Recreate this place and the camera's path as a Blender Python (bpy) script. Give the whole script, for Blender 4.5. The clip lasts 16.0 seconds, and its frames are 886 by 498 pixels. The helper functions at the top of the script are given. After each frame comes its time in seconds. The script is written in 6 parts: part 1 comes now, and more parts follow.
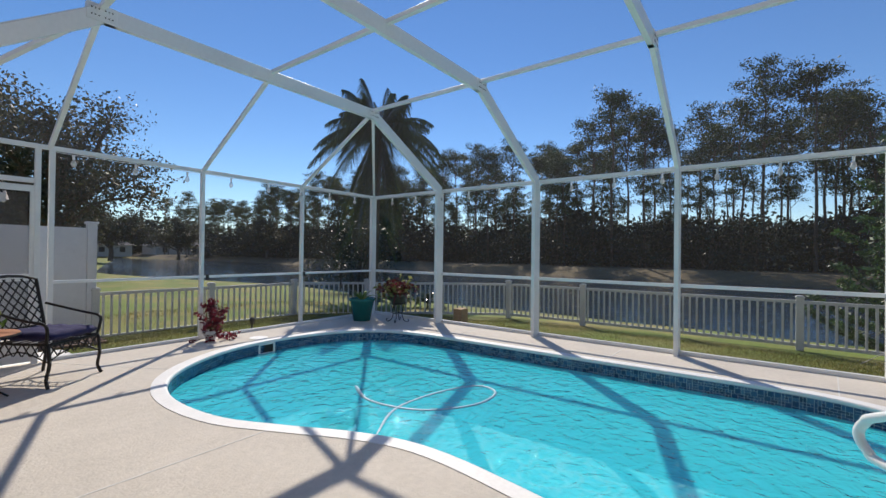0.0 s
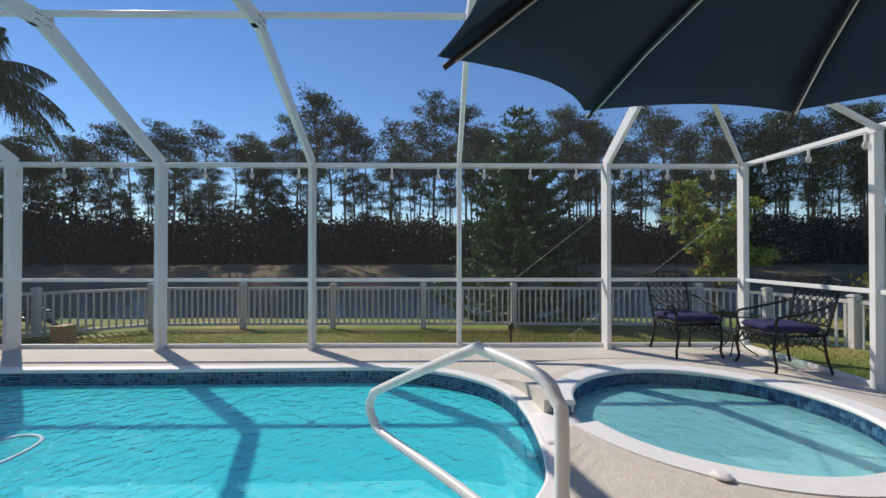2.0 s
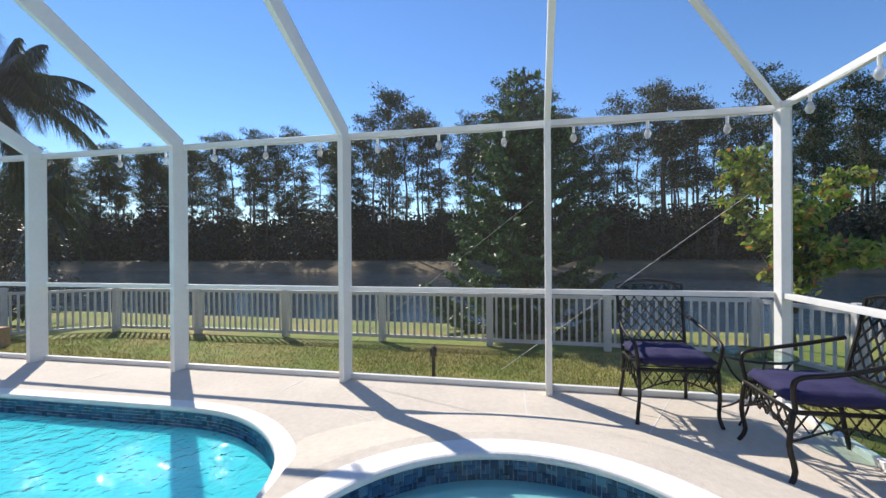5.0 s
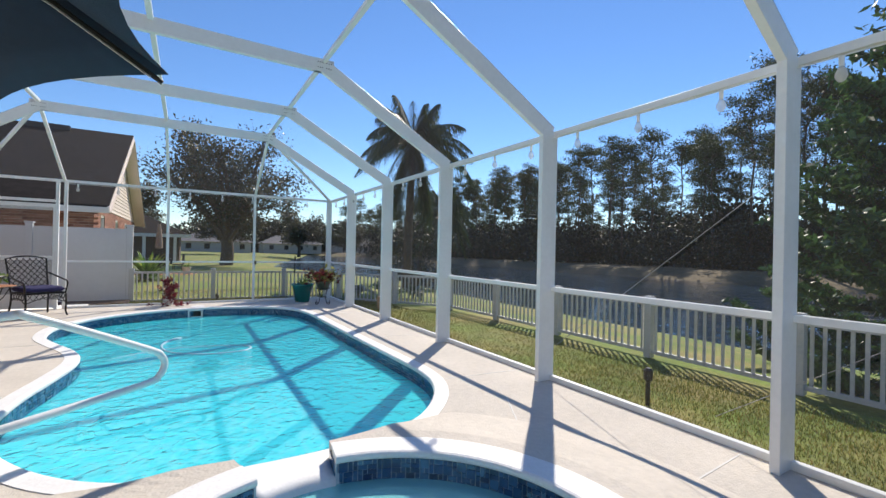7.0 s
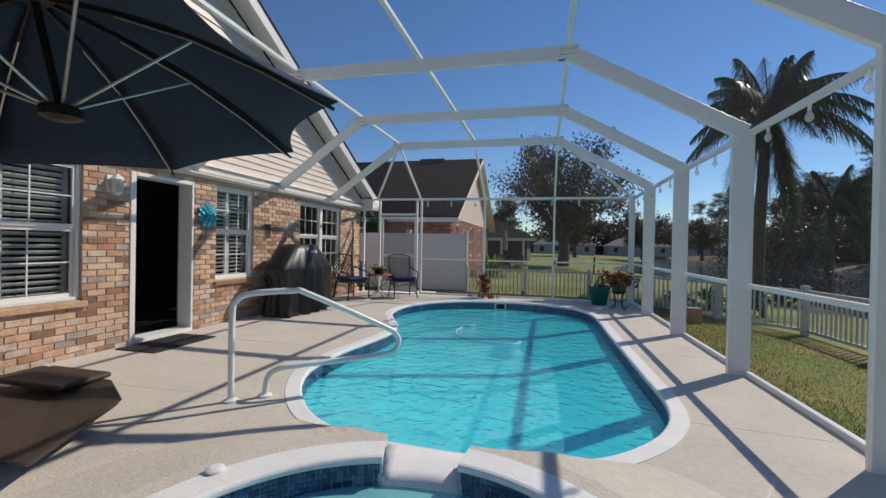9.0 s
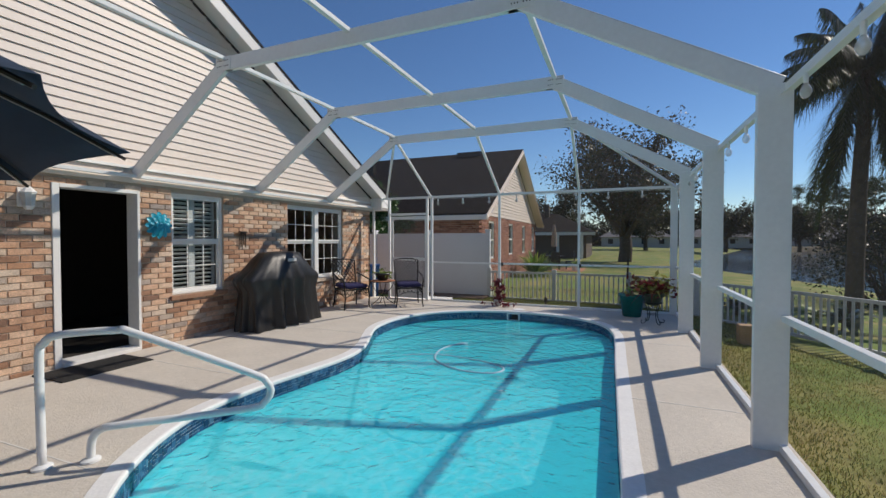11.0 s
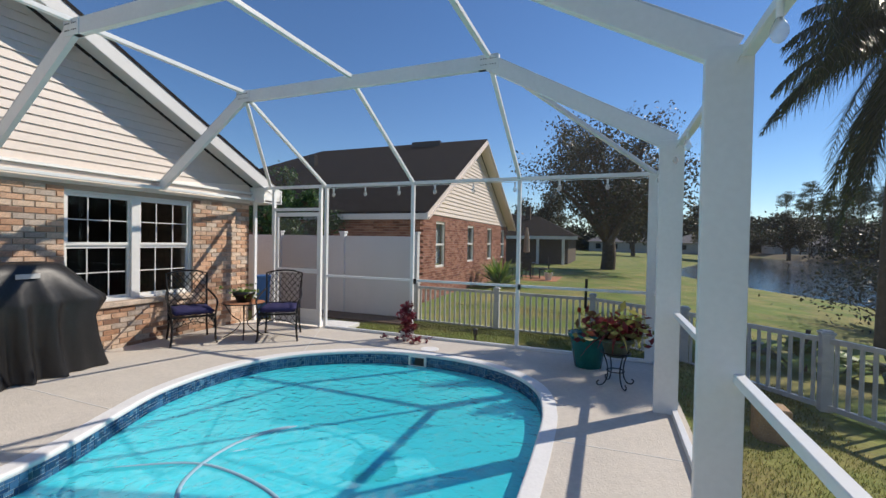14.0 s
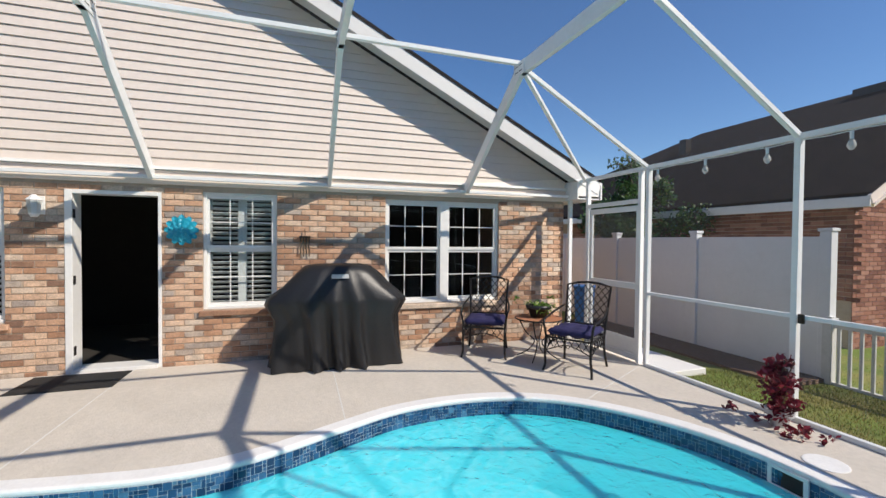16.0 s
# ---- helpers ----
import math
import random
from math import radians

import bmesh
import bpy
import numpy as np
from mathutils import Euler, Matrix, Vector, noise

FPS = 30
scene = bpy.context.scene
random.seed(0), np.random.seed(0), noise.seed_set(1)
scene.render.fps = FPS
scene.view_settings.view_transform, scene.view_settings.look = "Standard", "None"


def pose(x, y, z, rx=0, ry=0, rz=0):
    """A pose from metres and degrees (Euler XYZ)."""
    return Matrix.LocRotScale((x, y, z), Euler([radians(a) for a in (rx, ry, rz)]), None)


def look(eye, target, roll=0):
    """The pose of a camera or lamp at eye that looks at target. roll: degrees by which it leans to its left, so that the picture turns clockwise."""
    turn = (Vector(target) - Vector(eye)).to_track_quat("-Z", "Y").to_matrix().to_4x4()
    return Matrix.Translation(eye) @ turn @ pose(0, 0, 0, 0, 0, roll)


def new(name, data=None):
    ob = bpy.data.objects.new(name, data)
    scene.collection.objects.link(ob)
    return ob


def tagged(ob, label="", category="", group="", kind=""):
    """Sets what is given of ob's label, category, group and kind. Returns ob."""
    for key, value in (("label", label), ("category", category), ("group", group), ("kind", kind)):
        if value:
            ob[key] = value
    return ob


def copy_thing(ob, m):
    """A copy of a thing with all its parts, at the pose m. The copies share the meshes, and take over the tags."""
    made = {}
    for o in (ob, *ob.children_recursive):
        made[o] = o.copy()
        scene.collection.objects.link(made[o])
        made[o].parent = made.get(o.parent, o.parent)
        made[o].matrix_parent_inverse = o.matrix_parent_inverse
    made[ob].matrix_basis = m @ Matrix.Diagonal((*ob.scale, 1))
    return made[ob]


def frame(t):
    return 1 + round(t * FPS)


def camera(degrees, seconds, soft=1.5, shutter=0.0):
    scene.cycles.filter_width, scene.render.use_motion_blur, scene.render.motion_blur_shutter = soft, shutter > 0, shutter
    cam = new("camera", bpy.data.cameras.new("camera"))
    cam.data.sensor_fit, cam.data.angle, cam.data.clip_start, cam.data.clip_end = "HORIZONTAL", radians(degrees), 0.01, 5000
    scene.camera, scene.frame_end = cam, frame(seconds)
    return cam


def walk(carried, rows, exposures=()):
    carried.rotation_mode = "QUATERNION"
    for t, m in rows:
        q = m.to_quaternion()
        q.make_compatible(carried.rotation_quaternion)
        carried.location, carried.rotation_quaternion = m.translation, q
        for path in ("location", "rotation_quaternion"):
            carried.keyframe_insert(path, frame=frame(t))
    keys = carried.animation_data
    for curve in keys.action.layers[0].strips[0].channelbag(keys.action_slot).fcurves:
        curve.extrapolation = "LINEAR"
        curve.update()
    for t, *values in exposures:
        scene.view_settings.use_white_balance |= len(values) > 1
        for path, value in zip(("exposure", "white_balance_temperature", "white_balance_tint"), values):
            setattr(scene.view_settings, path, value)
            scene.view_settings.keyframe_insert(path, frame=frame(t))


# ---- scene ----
cam = camera(92.6, 16.0)
PATH = [
    (0, (0.464, 4.898, 1.302), (2.069, 6.091, 1.319), 0.7),
    (0.5, (0.483, 4.729, 1.272), (2.293, 5.58, 1.291), 0.5),
    (1, (0.607, 4.607, 1.265), (2.543, 5.111, 1.296), 0.4),
    (1.5, (0.799, 4.367, 1.321), (2.791, 4.536, 1.334), 0.1),
    (2, (1.099, 4.081, 1.272), (3.099, 4.054, 1.289), 0.0),
    (2.5, (1.431, 3.83, 1.331), (3.423, 3.653, 1.332), -0.2),
    (3, (1.695, 3.492, 1.357), (3.68, 3.248, 1.359), -0.4),
    (3.2, (1.829, 3.364, 1.354), (3.813, 3.111, 1.355), -0.4),
    (5.3, (2.96, 1.74, 1.31), (4.868, 2.338, 1.298), -0.2),
    (5.5, (3.065, 1.6, 1.305), (4.928, 2.328, 1.29), 0.0),
    (6, (3.19, 1.26, 1.24), (4.88, 2.33, 1.258), 0.7),
    (6.5, (3.433, 0.892, 1.272), (4.851, 2.303, 1.272), 0.5),
    (7, (3.672, 0.716, 1.271), (4.709, 2.427, 1.277), 1.2),
    (7.5, (3.956, 0.627, 1.276), (4.592, 2.523, 1.269), 0.9),
    (8, (4.258, 0.647, 1.284), (4.5, 2.633, 1.277), 1.0),
    (8.5, (4.551, 0.691, 1.281), (4.404, 2.685, 1.27), 1.0),
    (9, (4.814, 0.863, 1.247), (4.346, 2.807, 1.233), 1.1),
    (9.2, (4.915, 0.961, 1.232), (4.355, 2.881, 1.227), 1.1),
    (11.3, (5.856, 2.467, 1.492), (5.086, 4.313, 1.443), 0.1),
    (11.5, (5.892, 2.631, 1.529), (5.127, 4.478, 1.476), 0.4),
    (12, (5.945, 3.122, 1.556), (5.197, 4.976, 1.509), 0.9),
    (12.5, (6.042, 3.658, 1.559), (5.322, 5.523, 1.513), 0.7),
    (13, (6.074, 4.209, 1.504), (5.377, 6.083, 1.471), 0.7),
    (13.5, (6.158, 4.735, 1.521), (5.461, 6.609, 1.488), 1.0),
    (14, (6.224, 5.339, 1.532), (5.498, 7.202, 1.496), 1.0),
    (14.5, (6.172, 5.848, 1.537), (5.302, 7.649, 1.503), 0.9),
    (15, (6.031, 6.339, 1.528), (4.804, 7.917, 1.492), 0.9),
    (15.5, (5.89, 6.855, 1.555), (4.264, 8.019, 1.507), 0.9),
    (16, (5.814, 7.376, 1.53), (3.919, 8.014, 1.491), 0.5),
]
walk(cam, [(t, look(eye, target, roll)) for t, eye, target, roll in PATH], exposures=[(0, 0.2), (1.5, 0.06), (3, 0.44), (5.5, 0.68), (6.7, 0.62), (7.5, 0.36), (9, -0.12), (12.5, -0.02), (14, 0.16), (15, 0.26), (16, 0.32)])

# ---- world, sun, exposure ----
SUN_EL, SUN_AZ = radians(40.5), radians(45.5)      # azimuth from +y towards +x
world = bpy.data.worlds.new("world")
scene.world = world
world.use_nodes = True
_n = world.node_tree.nodes
_sky = _n.new("ShaderNodeTexSky")
_sky.sky_type, _sky.sun_disc = "NISHITA", False
_sky.sun_elevation, _sky.sun_rotation = SUN_EL, SUN_AZ
_sky.air_density, _sky.dust_density, _sky.ozone_density = 1.0, 0.0, 4.5
_n["Background"].inputs[1].default_value = 0.135
_h = _n.new("ShaderNodeHueSaturation")
_h.inputs["Saturation"].default_value = 1.14
_h.inputs["Hue"].default_value = 0.505
world.node_tree.links.new(_sky.outputs[0], _h.inputs["Color"])
world.node_tree.links.new(_h.outputs[0], _n["Background"].inputs[0])
_d = bpy.data.lights.new("sun", "SUN")
_d.energy, _d.angle, _d.color = 5.0, radians(0.53), (1.0, 0.905, 0.785)
sun = new("sun", _d)
sun.matrix_world = look((0, 0, 30), (-math.sin(SUN_AZ) * math.cos(SUN_EL) * 10, -math.cos(SUN_AZ) * math.cos(SUN_EL) * 10, 30 - math.sin(SUN_EL) * 10))
scene.view_settings.exposure = 0.0


# ---- materials ----
def mat(name, color, rough=0.6, metal=0.0, var=0.12, scale=8.0, bump=0.0, bscale=60.0, island=0.0, rnd=0.0, spec=0.5, coord="Object"):
    """Principled surface with two scales of colour noise, a bump, and optional variation piece by piece."""
    m = bpy.data.materials.new(name)
    m.use_nodes = True
    nt = m.node_tree
    n, l = nt.nodes, nt.links
    b = n["Principled BSDF"]
    b.inputs["Roughness"].default_value, b.inputs["Metallic"].default_value = rough, metal
    b.inputs["Specular IOR Level"].default_value = spec
    tc = n.new("ShaderNodeTexCoord")
    n1, n2 = n.new("ShaderNodeTexNoise"), n.new("ShaderNodeTexNoise")
    n1.inputs["Scale"].default_value, n2.inputs["Scale"].default_value = scale, scale * 9
    n1.inputs["Detail"].default_value = 5
    for x in (n1, n2):
        l.new(tc.outputs[coord], x.inputs["Vector"])
    add = n.new("ShaderNodeMath"); add.operation = "ADD"
    l.new(n1.outputs["Fac"], add.inputs[0]); l.new(n2.outputs["Fac"], add.inputs[1])
    mr = n.new("ShaderNodeMapRange")
    mr.inputs["From Min"].default_value, mr.inputs["From Max"].default_value = 0.6, 1.4
    mr.inputs["To Min"].default_value, mr.inputs["To Max"].default_value = 1 - var * 1.5, 1 + var * 1.5
    l.new(add.outputs[0], mr.inputs["Value"])
    hsv = n.new("ShaderNodeHueSaturation")
    hsv.inputs["Color"].default_value = (*color, 1)
    last = mr.outputs[0]
    for on, src in ((island, "g"), (rnd, "o")):
        if on:
            g = n.new("ShaderNodeNewGeometry") if src == "g" else n.new("ShaderNodeObjectInfo")
            r = n.new("ShaderNodeMapRange")
            r.inputs["To Min"].default_value, r.inputs["To Max"].default_value = 1 - on, 1 + on
            l.new(g.outputs["Random Per Island" if src == "g" else "Random"], r.inputs["Value"])
            mu = n.new("ShaderNodeMath"); mu.operation = "MULTIPLY"
            l.new(last, mu.inputs[0]); l.new(r.outputs[0], mu.inputs[1])
            last = mu.outputs[0]
    l.new(last, hsv.inputs["Value"])
    l.new(hsv.outputs[0], b.inputs["Base Color"])
    if bump:
        bn, bp = n.new("ShaderNodeTexNoise"), n.new("ShaderNodeBump")
        bn.inputs["Scale"].default_value = bscale
        bn.inputs["Detail"].default_value = 4
        bp.inputs["Strength"].default_value, bp.inputs["Distance"].default_value = bump, 0.01
        l.new(tc.outputs[coord], bn.inputs["Vector"])
        l.new(bn.outputs["Fac"], bp.inputs["Height"]); l.new(bp.outputs[0], b.inputs["Normal"])
    return m


def ramp_color(m, stops, source="o"):
    """Replaces a material's base colour by a ramp over the random value of each object or island, keeping its noise."""
    n, l = m.node_tree.nodes, m.node_tree.links
    hsv = next(x for x in n if x.bl_idname == "ShaderNodeHueSaturation")
    g = n.new("ShaderNodeObjectInfo") if source == "o" else n.new("ShaderNodeNewGeometry")
    r = n.new("ShaderNodeValToRGB")
    r.color_ramp.interpolation = "LINEAR"
    e = r.color_ramp.elements
    e[0].position, e[0].color = stops[0][0], (*stops[0][1], 1)
    e[1].position, e[1].color = stops[-1][0], (*stops[-1][1], 1)
    for p, c in stops[1:-1]:
        x = e.new(p); x.color = (*c, 1)
    l.new(g.outputs["Random" if source == "o" else "Random Per Island"], r.inputs[0])
    l.new(r.outputs[0], hsv.inputs["Color"])
    return m


ALU = mat("white painted aluminium", (0.78, 0.79, 0.78), 0.35, var=0.03, scale=3, bump=0.05, bscale=30)
VINYL = mat("white vinyl", (0.74, 0.75, 0.76), 0.4, var=0.04, scale=2, bump=0.03)
PICKET = mat("weathered white vinyl", (0.62, 0.62, 0.60), 0.5, var=0.08, scale=3)
TRIM = mat("white painted trim", (0.78, 0.77, 0.74), 0.45, var=0.04, scale=2, bump=0.05)
SIDING = mat("cream vinyl siding", (0.78, 0.69, 0.61), 0.5, var=0.04, scale=2, bump=0.04, bscale=40)
SHINGLE = mat("dark asphalt shingles", (0.021, 0.017, 0.015), 0.95, var=0.35, scale=4, bump=0.5, bscale=30, spec=0.1)
DECK = mat("textured cool deck coating", (0.60, 0.545, 0.47), 0.85, var=0.07, scale=2.2, bump=0.55, bscale=55)
JOINT = mat("pale joint sealant", (0.66, 0.64, 0.60), 0.8, var=0.05)
COPING = mat("white painted coping", (0.80, 0.79, 0.77), 0.6, var=0.05, scale=5, bump=0.2, bscale=50)
PLASTER = mat("pale blue pool plaster", (0.70, 0.90, 0.93), 0.8, var=0.05, scale=2)
STEPWHITE = mat("white pool plaster", (0.80, 0.84, 0.85), 0.8, var=0.05, scale=3)
GROUT = mat("grey blue grout", (0.50, 0.54, 0.56), 0.8, var=0.1)
TILE = ramp_color(mat("blue glass mosaic", (0.1, 0.2, 0.4), 0.12, var=0.25, scale=14),
                  [(0, (0.010, 0.030, 0.085)), (0.35, (0.016, 0.055, 0.14)), (0.6, (0.026, 0.085, 0.19)), (0.9, (0.045, 0.125, 0.24)), (1, (0.08, 0.18, 0.28))], "g")
BRICKST = [(0, (0.22, 0.13, 0.09)), (0.15, (0.40, 0.22, 0.13)), (0.4, (0.56, 0.35, 0.23)), (0.65, (0.62, 0.44, 0.31)), (0.85, (0.58, 0.47, 0.37)), (1, (0.34, 0.28, 0.24))]
BRICK = ramp_color(mat("tumbled brick", (0.4, 0.2, 0.1), 0.9, var=0.28, scale=9, bump=0.5, bscale=60), BRICKST, "o")
BRICKG = ramp_color(mat("tumbled brick joined", (0.4, 0.2, 0.1), 0.9, var=0.28, scale=9, bump=0.5, bscale=60), BRICKST, "g")
BRICKR = ramp_color(mat("red brick joined", (0.4, 0.2, 0.1), 0.9, var=0.16, scale=9), [(0, (0.16, 0.06, 0.04)), (0.5, (0.30, 0.13, 0.085)), (1, (0.40, 0.21, 0.15))], "g")
MORTAR = mat("pale mortar", (0.46, 0.37, 0.29), 0.95, var=0.1, scale=12, bump=0.4)
IRON = mat("black wrought iron", (0.018, 0.016, 0.015), 0.4, metal=0.4, var=0.3, scale=14, bump=0.15)
NAVY = mat("navy cushion fabric", (0.022, 0.020, 0.085), 0.9, var=0.15, scale=7, bump=0.4, bscale=300)
CANOPY = mat("navy umbrella canvas", (0.012, 0.028, 0.058), 0.85, var=0.1, scale=3, bump=0.3, bscale=400)
DARKMETAL = mat("dark bronze metal", (0.03, 0.027, 0.025), 0.4, metal=0.5, var=0.1)
RIBWHITE = mat("bare aluminium rib", (0.55, 0.55, 0.54), 0.35, metal=0.6, var=0.05)
BLACKCLOTH = mat("black vinyl cover", (0.014, 0.014, 0.015), 0.38, var=0.2, scale=5, bump=0.2, bscale=120)
BROWNCOVER = mat("brown vinyl cover", (0.055, 0.036, 0.026), 0.6, var=0.25, scale=3, bump=0.3, bscale=90)
TEAL = mat("teal glazed pot", (0.015, 0.16, 0.15), 0.25, var=0.1, scale=5)
BLACKPOT = mat("black plastic pot", (0.02, 0.02, 0.022), 0.4, var=0.1)
TERRACOTTA = mat("terracotta", (0.42, 0.18, 0.09), 0.85, var=0.12)
SOIL = mat("soil", (0.05, 0.035, 0.025), 0.95, var=0.3, scale=30, bump=0.6)
MULCH = mat("brown mulch", (0.13, 0.08, 0.055), 0.95, var=0.4, scale=20, bump=0.8, bscale=50)
BLUEFLOWER = mat("turquoise metal petals", (0.015, 0.33, 0.46), 0.4, var=0.12, scale=20)
RUBBER = mat("black rubber mat", (0.018, 0.018, 0.018), 0.8, var=0.2, scale=40, bump=0.8, bscale=70)
BARK = mat("grey brown bark", (0.10, 0.075, 0.055), 0.95, var=0.3, scale=6, bump=0.8, bscale=20)
# near-black base colour standing in for the shade of unlit insides
SHADEBLACK = mat("near-black for unlit interior", (0.03, 0.026, 0.022), 0.9, var=0.1)
SHUTTER = mat("white shutter slat", (0.72, 0.73, 0.73), 0.45, var=0.03)
RED = mat("red paint", (0.5, 0.03, 0.03), 0.5, var=0.03)
PALEGREY = mat("pale grey plastic", (0.5, 0.5, 0.5), 0.5, var=0.05)
HOSE = mat("pale ribbed hose", (0.30, 0.48, 0.58), 0.5, var=0.08, scale=20)
BLUEPLASTIC = mat("blue plastic", (0.02, 0.10, 0.30), 0.4, var=0.05)
WOODPALE = mat("raw wood block", (0.40, 0.26, 0.14), 0.8, var=0.2, scale=8)


def leaf_mat(name, stops, trans=0.35, rough=0.5):
    m = ramp_color(mat(name, stops[0][1], rough, var=0.15, scale=3), stops, "g")
    n, l = m.node_tree.nodes, m.node_tree.links
    hsv = next(x for x in n if x.bl_idname == "ShaderNodeHueSaturation")
    t, mix = n.new("ShaderNodeBsdfTranslucent"), n.new("ShaderNodeMixShader")
    l.new(hsv.outputs[0], t.inputs[0])
    mix.inputs[0].default_value = trans
    l.new(n["Principled BSDF"].outputs[0], mix.inputs[1]); l.new(t.outputs[0], mix.inputs[2])
    l.new(mix.outputs[0], n["Material Output"].inputs[0])
    return m


PINELEAF = leaf_mat("pine needles", [(0, (0.020, 0.034, 0.014)), (0.6, (0.045, 0.065, 0.022)), (1, (0.085, 0.105, 0.035))], 0.3)
BUSHLEAF = leaf_mat("woodland brush", [(0, (0.012, 0.020, 0.010)), (0.7, (0.030, 0.038, 0.018)), (1, (0.075, 0.065, 0.035))], 0.25)
OAKLEAF = leaf_mat("oak leaves", [(0, (0.025, 0.036, 0.018)), (0.6, (0.06, 0.065, 0.035)), (1, (0.13, 0.11, 0.07))], 0.35)
SPRUCE = leaf_mat("norfolk pine needles", [(0, (0.018, 0.055, 0.02)), (0.6, (0.045, 0.11, 0.035)), (1, (0.10, 0.19, 0.05))], 0.3)
MAPLE = leaf_mat("yellow green leaves", [(0, (0.10, 0.19, 0.03)), (0.6, (0.24, 0.34, 0.05)), (0.9, (0.42, 0.40, 0.08)), (1, (0.50, 0.14, 0.05))], 0.5)
PALMLEAF = leaf_mat("palm fronds", [(0, (0.022, 0.045, 0.016)), (0.7, (0.05, 0.08, 0.025)), (1, (0.12, 0.14, 0.05))], 0.35, 0.3)
LIMELEAF = leaf_mat("bright green leaves", [(0, (0.06, 0.15, 0.02)), (0.7, (0.16, 0.28, 0.04)), (1, (0.36, 0.40, 0.10))], 0.4)
REDLEAF = leaf_mat("burgundy leaves", [(0, (0.06, 0.008, 0.014)), (0.6, (0.17, 0.015, 0.03)), (1, (0.33, 0.04, 0.06))], 0.35)
COLEUS = leaf_mat("mixed coleus leaves", [(0, (0.09, 0.012, 0.02)), (0.45, (0.20, 0.03, 0.03)), (0.6, (0.10, 0.14, 0.03)), (1, (0.45, 0.40, 0.12))], 0.35)
GRASSB = leaf_mat("grass blades", [(0, (0.06, 0.085, 0.012)), (0.5, (0.165, 0.185, 0.024)), (0.8, (0.28, 0.25, 0.06)), (1, (0.36, 0.26, 0.11))], 0.35)
YELLOWBUSH = leaf_mat("yellow bush leaves", [(0, (0.10, 0.13, 0.02)), (1, (0.38, 0.34, 0.04))], 0.35)


def screen_mat():
    m = bpy.data.materials.new("fine insect mesh")
    m.use_nodes = True
    n, l = m.node_tree.nodes, m.node_tree.links
    t, d, tl = n.new("ShaderNodeBsdfTransparent"), n.new("ShaderNodeBsdfDiffuse"), n.new("ShaderNodeBsdfTranslucent")
    d.inputs[0].default_value = (0.02, 0.02, 0.02, 1)
    tl.inputs[0].default_value = (0.09, 0.09, 0.095, 1)
    a, mx = n.new("ShaderNodeMixShader"), n.new("ShaderNodeMixShader")
    a.inputs[0].default_value, mx.inputs[0].default_value = 0.5, 0.25
    l.new(d.outputs[0], a.inputs[1]); l.new(tl.outputs[0], a.inputs[2])
    l.new(t.outputs[0], mx.inputs[1]); l.new(a.outputs[0], mx.inputs[2])
    l.new(mx.outputs[0], n["Material Output"].inputs[0])
    return m


def gloss_share(m, normal=None, low=0.03):
    """A share of gloss that rises towards grazing angles."""
    n, l = m.node_tree.nodes, m.node_tree.links
    w, p, r = n.new("ShaderNodeLayerWeight"), n.new("ShaderNodeMath"), n.new("ShaderNodeMapRange")
    w.inputs["Blend"].default_value = 0.5
    p.operation, p.inputs[1].default_value = "POWER", 4.5
    r.inputs["To Min"].default_value = low
    if normal:
        l.new(normal, w.inputs["Normal"])
    l.new(w.outputs["Facing"], p.inputs[0]); l.new(p.outputs[0], r.inputs["Value"])
    return r.outputs[0]


